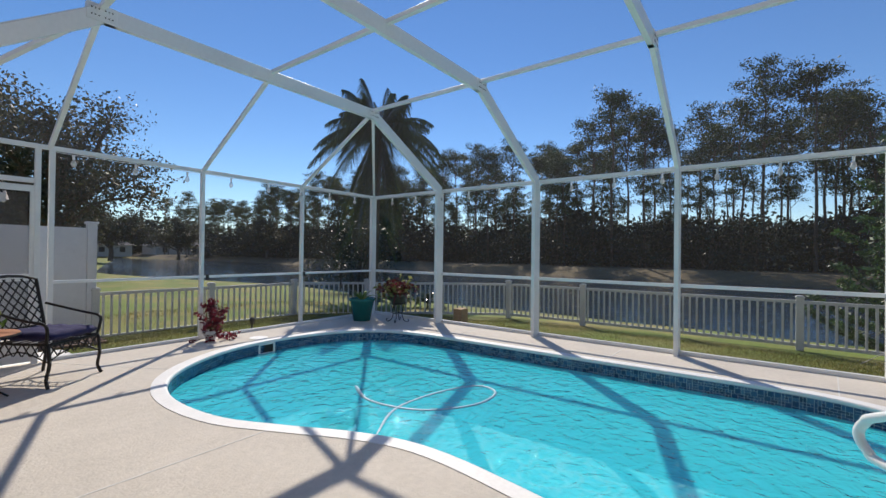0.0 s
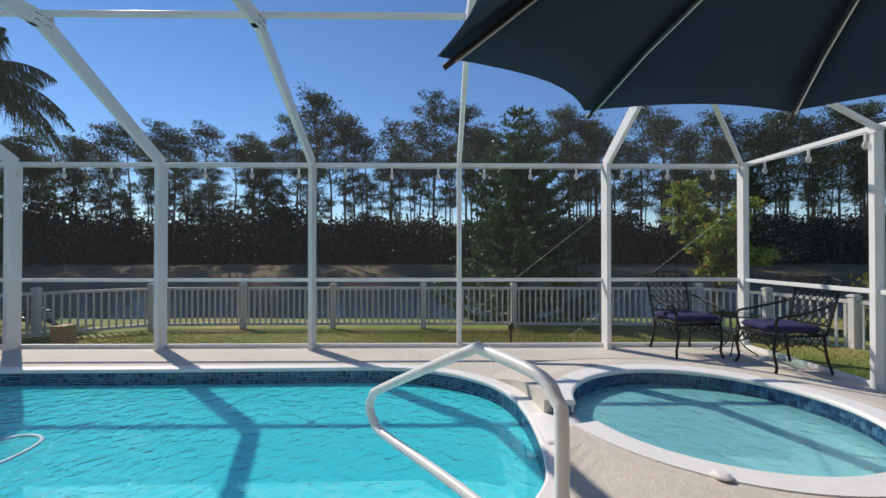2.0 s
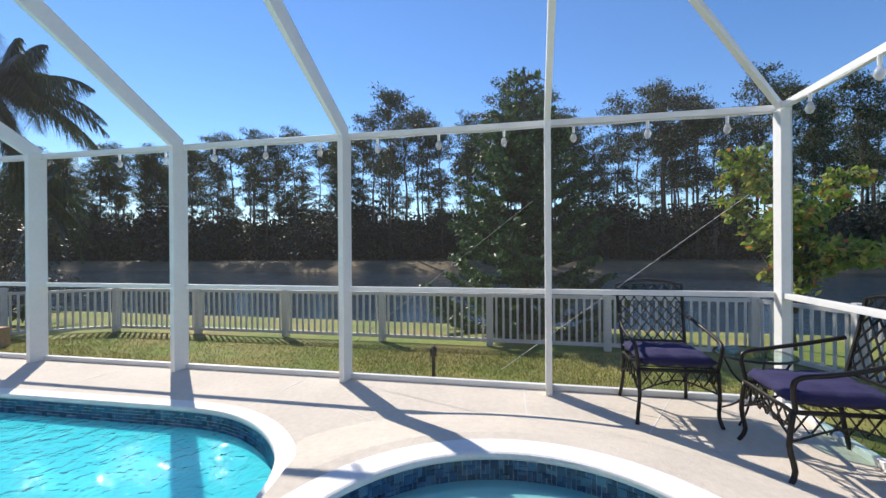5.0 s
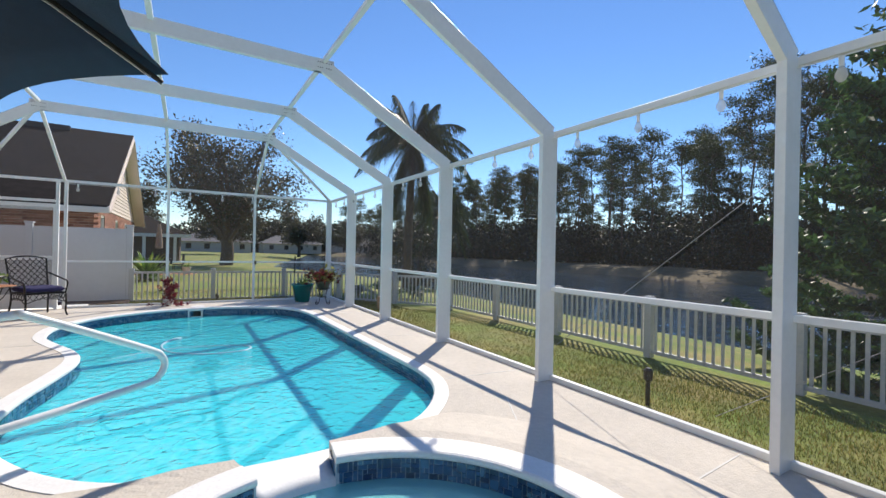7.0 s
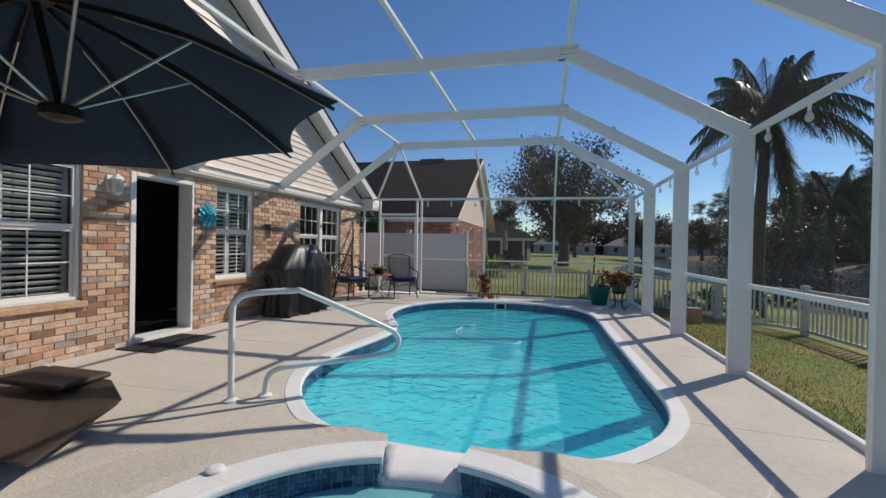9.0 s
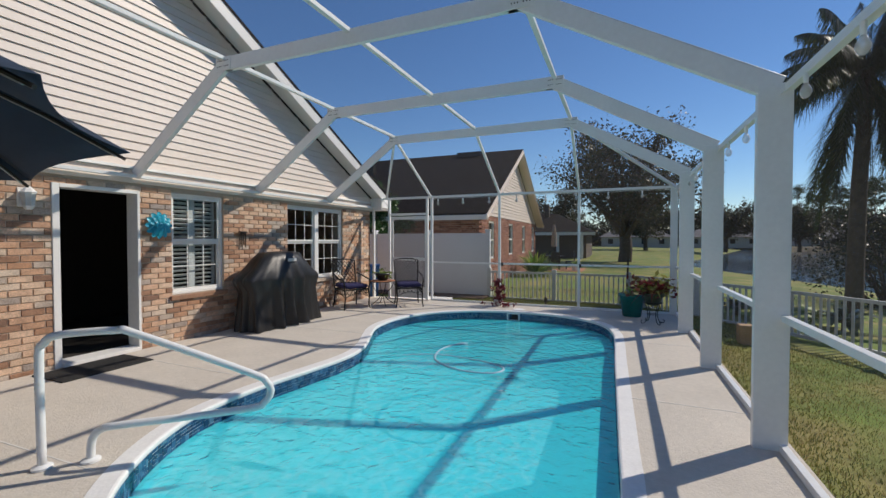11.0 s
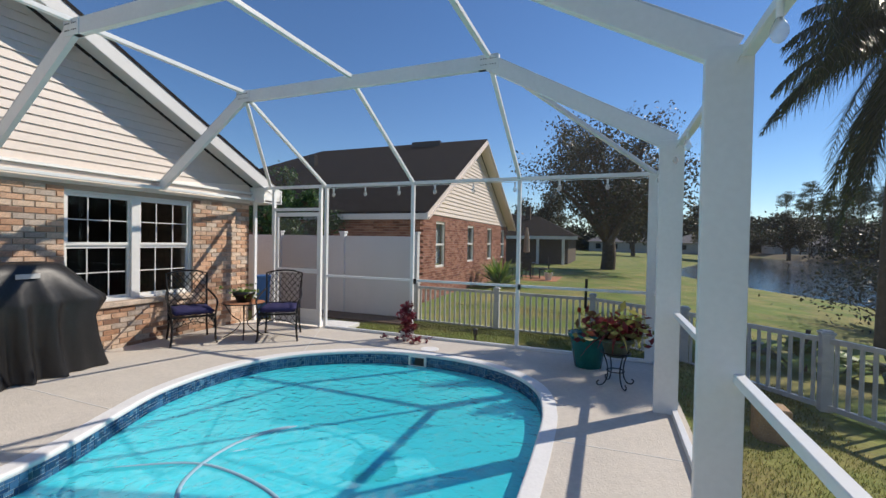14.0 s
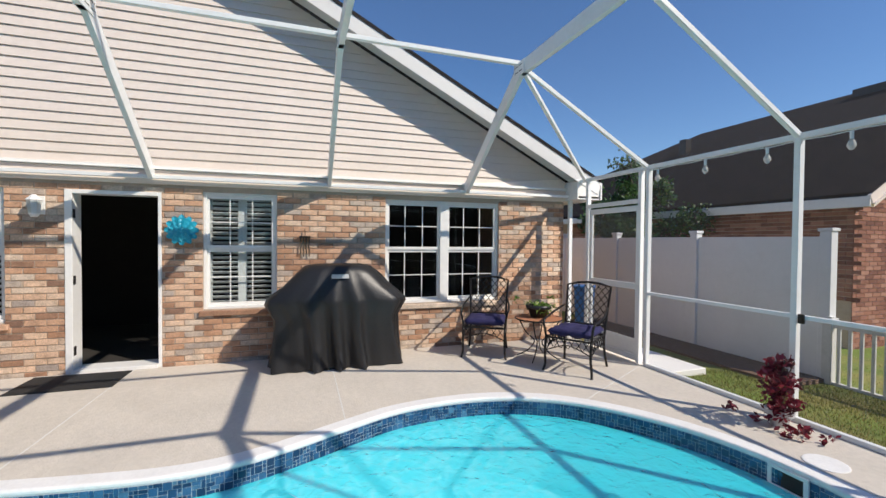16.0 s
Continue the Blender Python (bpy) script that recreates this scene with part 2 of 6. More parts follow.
def water_mat(name, tint, strength, wave, caustic_web, scatter=(0.03, 0.74, 0.90)):
    """Water: a tinted clear layer under a fresnel gloss, with rippled normals; a voronoi web in its tint imitates
    caustics.
    """
    m = bpy.data.materials.new(name)
    m.use_nodes = True
    n, l = m.node_tree.nodes, m.node_tree.links
    t, g, mx = n.new("ShaderNodeBsdfTransparent"), n.new("ShaderNodeBsdfGlossy"), n.new("ShaderNodeMixShader")
    g.inputs["Roughness"].default_value = 0.03
    tc, ns, bp = n.new("ShaderNodeTexCoord"), n.new("ShaderNodeTexNoise"), n.new("ShaderNodeBump")
    ns.inputs["Scale"].default_value, ns.inputs["Detail"].default_value, ns.inputs["Distortion"].default_value = wave, 3, 0.6
    bp.inputs["Strength"].default_value, bp.inputs["Distance"].default_value = strength, 0.05
    l.new(tc.outputs["Object"], ns.inputs["Vector"]); l.new(ns.outputs["Fac"], bp.inputs["Height"])
    l.new(bp.outputs[0], g.inputs["Normal"])
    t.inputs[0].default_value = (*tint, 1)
    # caustic light painted into the tint: voronoi cell edges let more through
    if caustic_web:
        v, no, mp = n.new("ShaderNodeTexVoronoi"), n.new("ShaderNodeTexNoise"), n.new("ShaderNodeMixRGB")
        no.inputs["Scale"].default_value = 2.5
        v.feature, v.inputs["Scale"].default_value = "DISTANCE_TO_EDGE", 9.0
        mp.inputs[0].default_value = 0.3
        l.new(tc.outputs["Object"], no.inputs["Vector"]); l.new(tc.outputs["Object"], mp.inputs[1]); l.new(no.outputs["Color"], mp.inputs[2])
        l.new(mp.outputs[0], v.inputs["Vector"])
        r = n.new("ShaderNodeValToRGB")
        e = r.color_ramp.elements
        e[0].position, e[0].color = 0.0, (min(1, tint[0] * caustic_web), min(1, tint[1] * 1.1), 1, 1)
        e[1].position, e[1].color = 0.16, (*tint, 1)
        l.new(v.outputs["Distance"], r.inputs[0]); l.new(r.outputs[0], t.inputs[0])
    cloud, body = n.new("ShaderNodeBsdfDiffuse"), n.new("ShaderNodeMixShader")      # light scattered back by the water
    cloud.inputs[0].default_value, body.inputs[0].default_value = (*scatter, 1), 0.53
    l.new(t.outputs[0], body.inputs[1]); l.new(cloud.outputs[0], body.inputs[2])
    l.new(gloss_share(m, bp.outputs[0], 0.02), mx.inputs[0]); l.new(body.outputs[0], mx.inputs[1]); l.new(g.outputs[0], mx.inputs[2])
    l.new(mx.outputs[0], n["Material Output"].inputs[0])
    return m


def glass_mat(name, tint=(0.9, 0.95, 0.95), low=0.05):
    m = bpy.data.materials.new(name)
    m.use_nodes = True
    n, l = m.node_tree.nodes, m.node_tree.links
    t, g, mx = n.new("ShaderNodeBsdfTransparent"), n.new("ShaderNodeBsdfGlossy"), n.new("ShaderNodeMixShader")
    t.inputs[0].default_value, g.inputs["Roughness"].default_value = (*tint, 1), 0.02
    l.new(gloss_share(m, None, low), mx.inputs[0]); l.new(t.outputs[0], mx.inputs[1]); l.new(g.outputs[0], mx.inputs[2])
    l.new(mx.outputs[0], n["Material Output"].inputs[0])
    return m


SCREEN = screen_mat()
BULBGLASS = mat("frosted bulb glass", (0.75, 0.75, 0.72), 0.1, var=0.02)
BULBGLASS.node_tree.nodes["Principled BSDF"].inputs["Alpha"].default_value = 0.45
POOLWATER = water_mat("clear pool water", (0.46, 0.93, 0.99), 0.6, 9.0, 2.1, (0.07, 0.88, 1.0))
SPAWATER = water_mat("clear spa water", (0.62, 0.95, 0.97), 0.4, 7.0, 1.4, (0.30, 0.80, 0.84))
GLASS = glass_mat("window glass", (0.75, 0.8, 0.8))
CLEARGLASS = glass_mat("clear glass", (0.85, 0.87, 0.87))
GREENGLASS = glass_mat("greenish table glass", (0.72, 0.86, 0.82), 0.12)


def lake_mat():
    m = mat("dark lake water", (0.022, 0.045, 0.075), 0.06, var=0.1, scale=0.1, spec=0.8)
    n, l = m.node_tree.nodes, m.node_tree.links
    tc, ns, bp = n.new("ShaderNodeTexCoord"), n.new("ShaderNodeTexNoise"), n.new("ShaderNodeBump")
    ns.inputs["Scale"].default_value, ns.inputs["Detail"].default_value = 1.6, 4
    bp.inputs["Strength"].default_value, bp.inputs["Distance"].default_value = 0.5, 0.12
    l.new(tc.outputs["Object"], ns.inputs["Vector"]); l.new(ns.outputs["Fac"], bp.inputs["Height"])
    l.new(bp.outputs[0], n["Principled BSDF"].inputs["Normal"])
    return m


def ground_mat():
    """Lawn with dry patches, earth and leaf litter on the far bank."""
    m = mat("lawn and bank", (0.10, 0.17, 0.03), 0.95, var=0.25, scale=1.5, bump=0.6, bscale=40)
    n, l = m.node_tree.nodes, m.node_tree.links
    hsv = next(x for x in n if x.bl_idname == "ShaderNodeHueSaturation")
    tc, sx, ns, r = n.new("ShaderNodeTexCoord"), n.new("ShaderNodeSeparateXYZ"), n.new("ShaderNodeTexNoise"), n.new("ShaderNodeValToRGB")
    ns.inputs["Scale"].default_value, ns.inputs["Detail"].default_value = 0.8, 6
    e = r.color_ramp.elements
    e[0].position, e[0].color = 0.42, (0.13, 0.185, 0.024, 1)
    e[1].position, e[1].color = 0.64, (0.27, 0.23, 0.07, 1)
    l.new(tc.outputs["Object"], ns.inputs["Vector"]); l.new(ns.outputs["Fac"], r.inputs[0])
    l.new(tc.outputs["Object"], sx.inputs[0])
    mr = n.new("ShaderNodeMapRange")
    mr.inputs["From Min"].default_value, mr.inputs["From Max"].default_value = 36.0, 40.0
    l.new(sx.outputs[0], mr.inputs["Value"])
    mx = n.new("ShaderNodeMixRGB")
    mx.inputs[2].default_value = (0.14, 0.105, 0.055, 1)
    l.new(mr.outputs[0], mx.inputs[0]); l.new(r.outputs[0], mx.inputs[1]); l.new(mx.outputs[0], hsv.inputs["Color"])
    return m


LAKE, GROUND = lake_mat(), ground_mat()


# ---- mesh helpers ----
def part(name, bm, material, parent=None, label="", smooth=False):
    me = bpy.data.meshes.new(name)
    if isinstance(bm, tuple):
        me.from_pydata(*bm)
    else:
        bmesh.ops.recalc_face_normals(bm, faces=bm.faces)
        bm.to_mesh(me)
        bm.free()
    me.materials.append(material)
    if smooth:
        me.shade_smooth()
    ob = new(name, me)
    ob.parent = parent
    if label:
        ob["label"] = label
    return ob


def thing(name, label, category, group="", at=(0, 0, 0), rz=0.0, kind=""):
    ob = new(name)
    ob.matrix_basis = pose(*at, rz=rz)
    return tagged(ob, label, category, group, kind)


def structure(name, bm, material, label, category="", smooth=False):
    return tagged(part(name, bm, material, None, "", smooth), label, category, "", "structure")


def box(bm, x0, x1, y0, y1, z0, z1):
    v = [bm.verts.new(p) for p in ((x0, y0, z0), (x1, y0, z0), (x1, y1, z0), (x0, y1, z0), (x0, y0, z1), (x1, y0, z1), (x1, y1, z1), (x0, y1, z1))]
    for f in ((3, 2, 1, 0), (4, 5, 6, 7), (0, 1, 5, 4), (1, 2, 6, 5), (2, 3, 7, 6), (3, 0, 4, 7)):
        bm.faces.new([v[i] for i in f])
    return bm


def boxes(*rows):
    bm = bmesh.new()
    for r in rows:
        box(bm, *r)
    return bm


def bevelled(bm, w=0.005, seg=1):
    bmesh.ops.bevel(bm, geom=list(bm.edges), offset=w, segments=seg, affect="EDGES", profile=0.5)
    return bm


def beam(bm, p, q, w, d, up=(0, 0, 1)):
    """A bar from p to q, w wide across and d deep along up."""
    p, q, up = Vector(p), Vector(q), Vector(up)
    t = (q - p).normalized()
    s = t.cross(up).normalized()
    u = s.cross(t).normalized()
    v = [bm.verts.new(c + s * a * w / 2 + u * b * d / 2) for c in (p, q) for a, b in ((-1, -1), (1, -1), (1, 1), (-1, 1))]
    for f in ((3, 2, 1, 0), (4, 5, 6, 7), (0, 1, 5, 4), (1, 2, 6, 5), (2, 3, 7, 6), (3, 0, 4, 7)):
        bm.faces.new([v[i] for i in f])
    return bm


def tube(bm, pts, r, sides=8, r_end=None, closed=False):
    """A round bar along pts, tapering to r_end."""
    pts = [Vector(p) for p in pts]
    rings, side = [], None
    k = len(pts)
    for i, p in enumerate(pts):
        t = (pts[(i + 1) % k] - pts[i - 1]) if closed else (pts[min(i + 1, k - 1)] - pts[max(i - 1, 0)])
        t.normalize()
        if side is None:
            side = t.orthogonal().normalized()
        side = (side - t * side.dot(t)).normalized()
        up = t.cross(side)
        rr = r if r_end is None else r + (r_end - r) * i / max(1, k - 1)
        rings.append([bm.verts.new(p + (side * math.cos(a) + up * math.sin(a)) * rr) for a in (2 * math.pi * j / sides for j in range(sides))])
    for i in range(k if closed else k - 1):
        a, b = rings[i], rings[(i + 1) % k]
        for j in range(sides):
            bm.faces.new((a[j], a[(j + 1) % sides], b[(j + 1) % sides], b[j]))
    if not closed:
        bm.faces.new(rings[0][::-1]); bm.faces.new(rings[-1])
    return bm


def lathe(bm, prof, n=24, c=(0, 0, 0)):
    rings = [[bm.verts.new((c[0] + r * math.cos(2 * math.pi * j / n), c[1] + r * math.sin(2 * math.pi * j / n), c[2] + z)) for j in range(n)] for r, z in prof]
    for a, b in zip(rings, rings[1:]):
        for j in range(n):
            bm.faces.new((a[j], a[(j + 1) % n], b[(j + 1) % n], b[j]))
    bm.faces.new(rings[0][::-1]); bm.faces.new(rings[-1])
    return bm


def smooth_line(pts, per=6, closed=False):
    """A Catmull-Rom curve through pts."""
    P, out, k = [Vector(p) for p in pts], [], len(pts)
    for i in range(k if closed else k - 1):
        a, b, c, d = (P[(i + j) % k] if closed else P[max(0, min(k - 1, i + j))] for j in (-1, 0, 1, 2))
        for s in range(per):
            t = s / per
            out.append(0.5 * ((2 * b) + (c - a) * t + (2 * a - 5 * b + 4 * c - d) * t * t + (3 * b - a - 3 * c + d) * t ** 3))
    if not closed:
        out.append(P[-1])
    return out


def leaves(centers, size, per, spread, seed, flat=0.0, aspect=1.0):
    """Leaf quads strewn around centres: vertices, edges, faces."""
    g = np.random.default_rng(seed)
    c = np.repeat(np.asarray(centers, float), per, axis=0)
    n = len(c)
    off = g.normal(size=(n, 3)) * spread
    c = c + off
    a = g.normal(size=(n, 3)); a[:, 2] *= 1 - flat
    a /= np.linalg.norm(a, axis=1)[:, None]
    b = np.cross(a, g.normal(size=(n, 3))); b /= np.linalg.norm(b, axis=1)[:, None]
    s = size * g.uniform(0.6, 1.3, (n, 1))
    a, b = a * s * aspect, b * s * 0.5
    v = np.stack([c - a, c + b, c + a, c - b], 1).reshape(-1, 3)
    f = np.arange(4 * n).reshape(-1, 4)
    return v.tolist(), [], f.tolist()


def offset_line(pts, d, closed=True):
    """The line moved d to its left, in plan."""
    k, out = len(pts), []
    for i in range(k):
        a, b = (pts[i - 1], pts[(i + 1) % k]) if closed else (pts[max(i - 1, 0)], pts[min(i + 1, k - 1)])
        t = (Vector(b) - Vector(a)).to_2d().normalized()
        out.append(Vector((pts[i][0] - t.y * d, pts[i][1] + t.x * d)))
    return out


def sheet(outer, holes, z0, z1):
    """A slab between z0 and z1 with holes through it."""
    from mathutils.geometry import tessellate_polygon
    loops = [[Vector((p[0], p[1], 0)) for p in l] for l in (outer, *holes)]
    flat = [p for l in loops for p in l]
    tris = tessellate_polygon(loops)
    bm = bmesh.new()
    top = [bm.verts.new((p.x, p.y, z1)) for p in flat]
    low = [bm.verts.new((p.x, p.y, z0)) for p in flat]
    for t in tris:
        try:
            bm.faces.new([top[i] for i in t]); bm.faces.new([low[i] for i in reversed(t)])
        except ValueError:
            pass
    s = 0
    for l in loops:
        for i in range(len(l)):
            a, b = s + i, s + (i + 1) % len(l)
            bm.faces.new((top[a], top[b], low[b], low[a]))
        s += len(l)
    return bm


def strip(bm, a, b, za, zb, closed=False):
    """A band of faces between two lines of equal length."""
    va, vb = [bm.verts.new((p[0], p[1], za)) for p in a], [bm.verts.new((p[0], p[1], zb)) for p in b]
    k = len(a)
    for i in range(k if closed else k - 1):
        j = (i + 1) % k
        bm.faces.new((va[i], va[j], vb[j], vb[i]))
    return bm


# ---- plan ----
WALL_X, YF, YN = 6.74, 11.43, -0.05       # middle of the lake posts, far wall, near wall
BAYS = [9.66, 7.73, 5.74, 3.79, 1.82]       # the trusses
PLATE, RAIL, ROOF = 2.45, 0.905, 3.41
AX, MX, BX = 1.66, 3.33, 5.02             # purlins

# pool: outer edge of the coping, anticlockwise from the spa's right block
POOL_KEYS = [(5.07, 3.35), (5.36, 3.52), (5.66, 3.85), (5.86, 4.26), (5.93, 4.74), (5.92, 5.4), (5.9, 6.5), (5.88, 7.6), (5.87, 8.6), (5.83, 9.27), (5.66, 9.88), (5.28, 10.33), (4.68, 10.61), (3.92, 10.69), (3.23, 10.56), (2.64, 10.23), (2.21, 9.8),
             (1.98, 9.31), (1.91, 8.78), (1.98, 8.19), (2.2, 7.67), (2.43, 7.2), (2.55, 6.83), (2.57, 6.46), (2.51, 5.97), (2.43, 5.46), (2.41, 5.0), (2.46, 4.56), (2.67, 4.08), (3.01, 3.64), (3.39, 3.37), (3.74, 3.28), (4.04, 3.25), (4.42, 3.24), (4.76, 3.27)]
POOL_ARC = [Vector(p) for p in smooth_line([(*p, 0) for p in POOL_KEYS], 5, True)]
COPE_IN = [Vector((*p, 0)) for p in offset_line(POOL_ARC, 0.13)]
SPA_C, SPA_R, SPA_IN, SPA_Z = (4.27, 2.01), 1.19, 1.00, 0.12


def circle(c, r, n=64, a0=0.0):
    return [Vector((c[0] + r * math.cos(a0 + 2 * math.pi * i / n), c[1] + r * math.sin(a0 + 2 * math.pi * i / n), 0)) for i in range(n)]


def build_ground():
    xs = sorted({*np.linspace(-120, -14, 12), *np.linspace(-12, 0, 5), 0.15, 3.4, 6.84, 6.9, *np.arange(7.2, 16, 0.5), *np.arange(16.5, 60, 1.5), *np.linspace(62, 400, 18)})
    ys = sorted({*np.linspace(-300, -60, 10), *np.arange(-56, -4, 4), *np.arange(-3, -0.2, 0.6), -0.12, -0.06, 2, 4, 6, 8, 10, 11.46, 11.52, *np.arange(12, 30, 0.9), *np.arange(31, 120, 2), *np.linspace(125, 500, 14)})

    def near_shore(y):
        return float(np.interp(y, [-40, 20, 28, 33, 39, 45, 60, 90, 120], [14.5, 15.5, 16.8, 15.0, 12.0, 10.6, 14.5, 24, 33]))

    def far_shore(y):
        return float(np.interp(y, [-40, 20, 45, 62, 77, 92, 120], [43, 41, 40, 40, 41, 41, 38]))

    bm, rows = bmesh.new(), []
    for y in ys:
        row = []
        for x in xs:
            if 0.1 < x < 6.86 and -0.1 < y < 11.48:
                z = -2.4
            else:
                z = -0.07 - 0.12 * min(1, max(0, (x - 7) / 2)) - 0.10 * min(1, max(0, (y - 11.5) / 4))
                n, f = near_shore(y), far_shore(y)
                if x > 9:
                    z += (-0.95 - z) * min(1, ((x - 9) / max(0.5, n - 9)) ** 1.5)
                if n < x < f:
                    z = -0.95 - 0.8 * min(1, (x - n) / 2, (f - x) / 2)
                if x >= f:
                    z = -0.95 + min(0.9, 0.25 * (x - f))
                z += 0.03 * noise.noise(Vector((x * 0.4, y * 0.4, 0))) if x > 7.5 or y > 12 else 0
            row.append(bm.verts.new((x, y, z)))
        rows.append(row)
    for a, b in zip(rows, rows[1:]):
        for i in range(len(xs) - 1):
            bm.faces.new((a[i], a[i + 1], b[i + 1], b[i]))
    structure("ground", bm, GROUND, "green lawn with dry patches, sloping to the lake and its far bank", "lawn")
    structure("water", ([(9.5, -200, -0.93), (60, -200, -0.93), (60, 122, -0.93), (9.5, 122, -0.93)], [], [(0, 1, 2, 3)]), LAKE, "dark rippled lake behind the fence", "lake")


def build_deck():
    outer = [Vector(p) for p in ((0.02, -0.12, 0), (6.9, -0.12, 0), (6.9, 11.52, 0), (0.02, 11.52, 0))]
    hole = POOL_ARC
    spa = circle(SPA_C, SPA_R - 0.1)
    structure("floor", sheet(outer, [hole, spa], -0.12, 0.0), DECK, "sand-coloured textured concrete pool deck", "deck")
    bm = bmesh.new()
    for p, q in (((0.05, 5.55), (2.42, 5.5)), ((0.05, 7.74), (2.17, 7.74)), ((5.84, 4.28), (6.88, 4.18)), ((0.05, 3.74), (2.75, 3.80)), ((6.0, 2.0), (6.88, 2.05)),
                 ((5.5, 2.6), (6.1, 3.6)), ((5.80, 8.7), (6.88, 8.75)), ((5.86, 6.4), (6.88, 6.38)), ((2.4, 10.0), (1.6, 11.45)), ((4.6, 10.6), (4.9, 11.45)), ((5.45, 1.42), (6.88, 0.75)), ((3.1, 3.0), (2.65, 3.15))):
        beam(bm, (*p, 0.0005), (*q, 0.0005), 0.012, 0.003)
    structure("floor_joint", bm, JOINT, "thin pale sealed joints in the concrete deck")
    # coping with a rounded nose
    bm = bmesh.new()
    steps = [(0.0, -0.03), (0.0, 0.005), (0.115, 0.006), (0.127, 0.002), (0.134, -0.008), (0.134, -0.024), (0.128, -0.034)]
    lines = [(offset_line(POOL_ARC, o), z) for o, z in steps]
    for (a, za), (b, zb) in zip(lines, lines[1:]):
        strip(bm, a, b, za, zb, True)
    bmesh.ops.remove_doubles(bm, verts=bm.verts, dist=1e-4)
    structure("coping", bm, COPING, "white painted coping round the pool", "pool coping")
    # shell: wall and floor
    inner = [Vector((p.x, p.y, 0)) for p in COPE_IN]
    bm = bmesh.new()
    strip(bm, inner, inner, -0.02, -0.95, True)
    structure("pool_wall", bm, PLASTER, "pale blue plaster pool wall below the water")
    structure("pool_floor", sheet([(1.7, 3.0), (6.2, 3.0), (6.2, 10.9), (1.7, 10.9)], [], -0.98, -0.86), PLASTER, "pale blue plaster pool floor under water")
    loop = [(p.x, p.y, -0.165) for p in offset_line(inner, 0.004)]
    from mathutils.geometry import tessellate_polygon
    tris = []
    for a, b, c in tessellate_polygon([[Vector(p) for p in loop]]):
        up = (Vector(loop[b]) - Vector(loop[a])).cross(Vector(loop[c]) - Vector(loop[a])).z > 0
        tris.append((a, b, c) if up else (a, c, b))
    structure("pool_water", (loop, [], tris), POOLWATER, "clear turquoise pool water with ripples and a painted caustic web", "swimming pool")
    # entry steps
    for i, (r, z) in enumerate(((0.55, -0.30), (0.90, -0.48), (1.25, -0.67))):
        c = (3.05, 4.05)
        pts = [p for p in circle(c, r, 40)]
        structure("pool_step", sheet(pts, [], -0.9, z), STEPWHITE, "white plaster entry step under the water")
    # grout band behind the tiles
    bm = bmesh.new()
    band = offset_line(inner, 0.003)
    strip(bm, band, band, -0.03, -0.20, True)
    structure("tile_band_wall", bm, GROUT, "grey grout band behind the waterline tiles")


def tiled_band(line, z_top, z_low, out, seed, keep=None):
    """Mosaic pieces of mixed size along a line, standing proud by out to its left. Returns one list of boxes as (v, f) and the nearest ones apart."""
    g = random.Random(seed)
    lens = [0.0]
    for a, b in zip(line, line[1:]):
        lens.append(lens[-1] + (b - a).length)
    total = lens[-1]
    unit = 0.027

    def at(s):
        s = max(0, min(total - 1e-4, s))
        i = max(0, int(np.searchsorted(lens, s, side="right")) - 1)
        i = min(i, len(line) - 2)
        t = (line[i + 1] - line[i]).normalized()
        p = line[i] + t * (s - lens[i])
        return p, Vector((-t.y, t.x, 0))
    rows, cols = int((z_top - z_low) / unit), int(total / unit)
    used, V, F, picked = set(), [], [], []
    for c in range(cols):
        for r in range(rows):
            if (c, r) in used:
                continue
            w, h = g.choice(((2, 2), (2, 2), (2, 1), (1, 1), (1, 2), (2, 1), (1, 1), (1, 1)))
            if c + w > cols or r + h > rows or any((c + i, r + j) in used for i in range(w) for j in range(h)):
                w = h = 1
            used.update((c + i, r + j) for i in range(w) for j in range(h))
            s0, s1 = c * unit + 0.002, (c + w) * unit - 0.002
            z1, z0 = z_top - r * unit - 0.002, z_top - (r + h) * unit + 0.002
            (p, n), (q, m) = at(s0), at(s1)
            o = out + g.uniform(-0.0008, 0.0008)
            vs = [(*(p + n * o).to_2d(), z0), (*(q + m * o).to_2d(), z0), (*(q + m * o).to_2d(), z1), (*(p + n * o).to_2d(), z1),
                  (*p.to_2d(), z0), (*q.to_2d(), z0), (*q.to_2d(), z1), (*p.to_2d(), z1)]
            k = len(V)
            fs = [(0, 1, 2, 3), (0, 4, 5, 1), (3, 2, 6, 7), (0, 3, 7, 4), (1, 5, 6, 2)]
            V += vs
            F += [tuple(k + i for i in f) for f in fs]
    return V, [], F


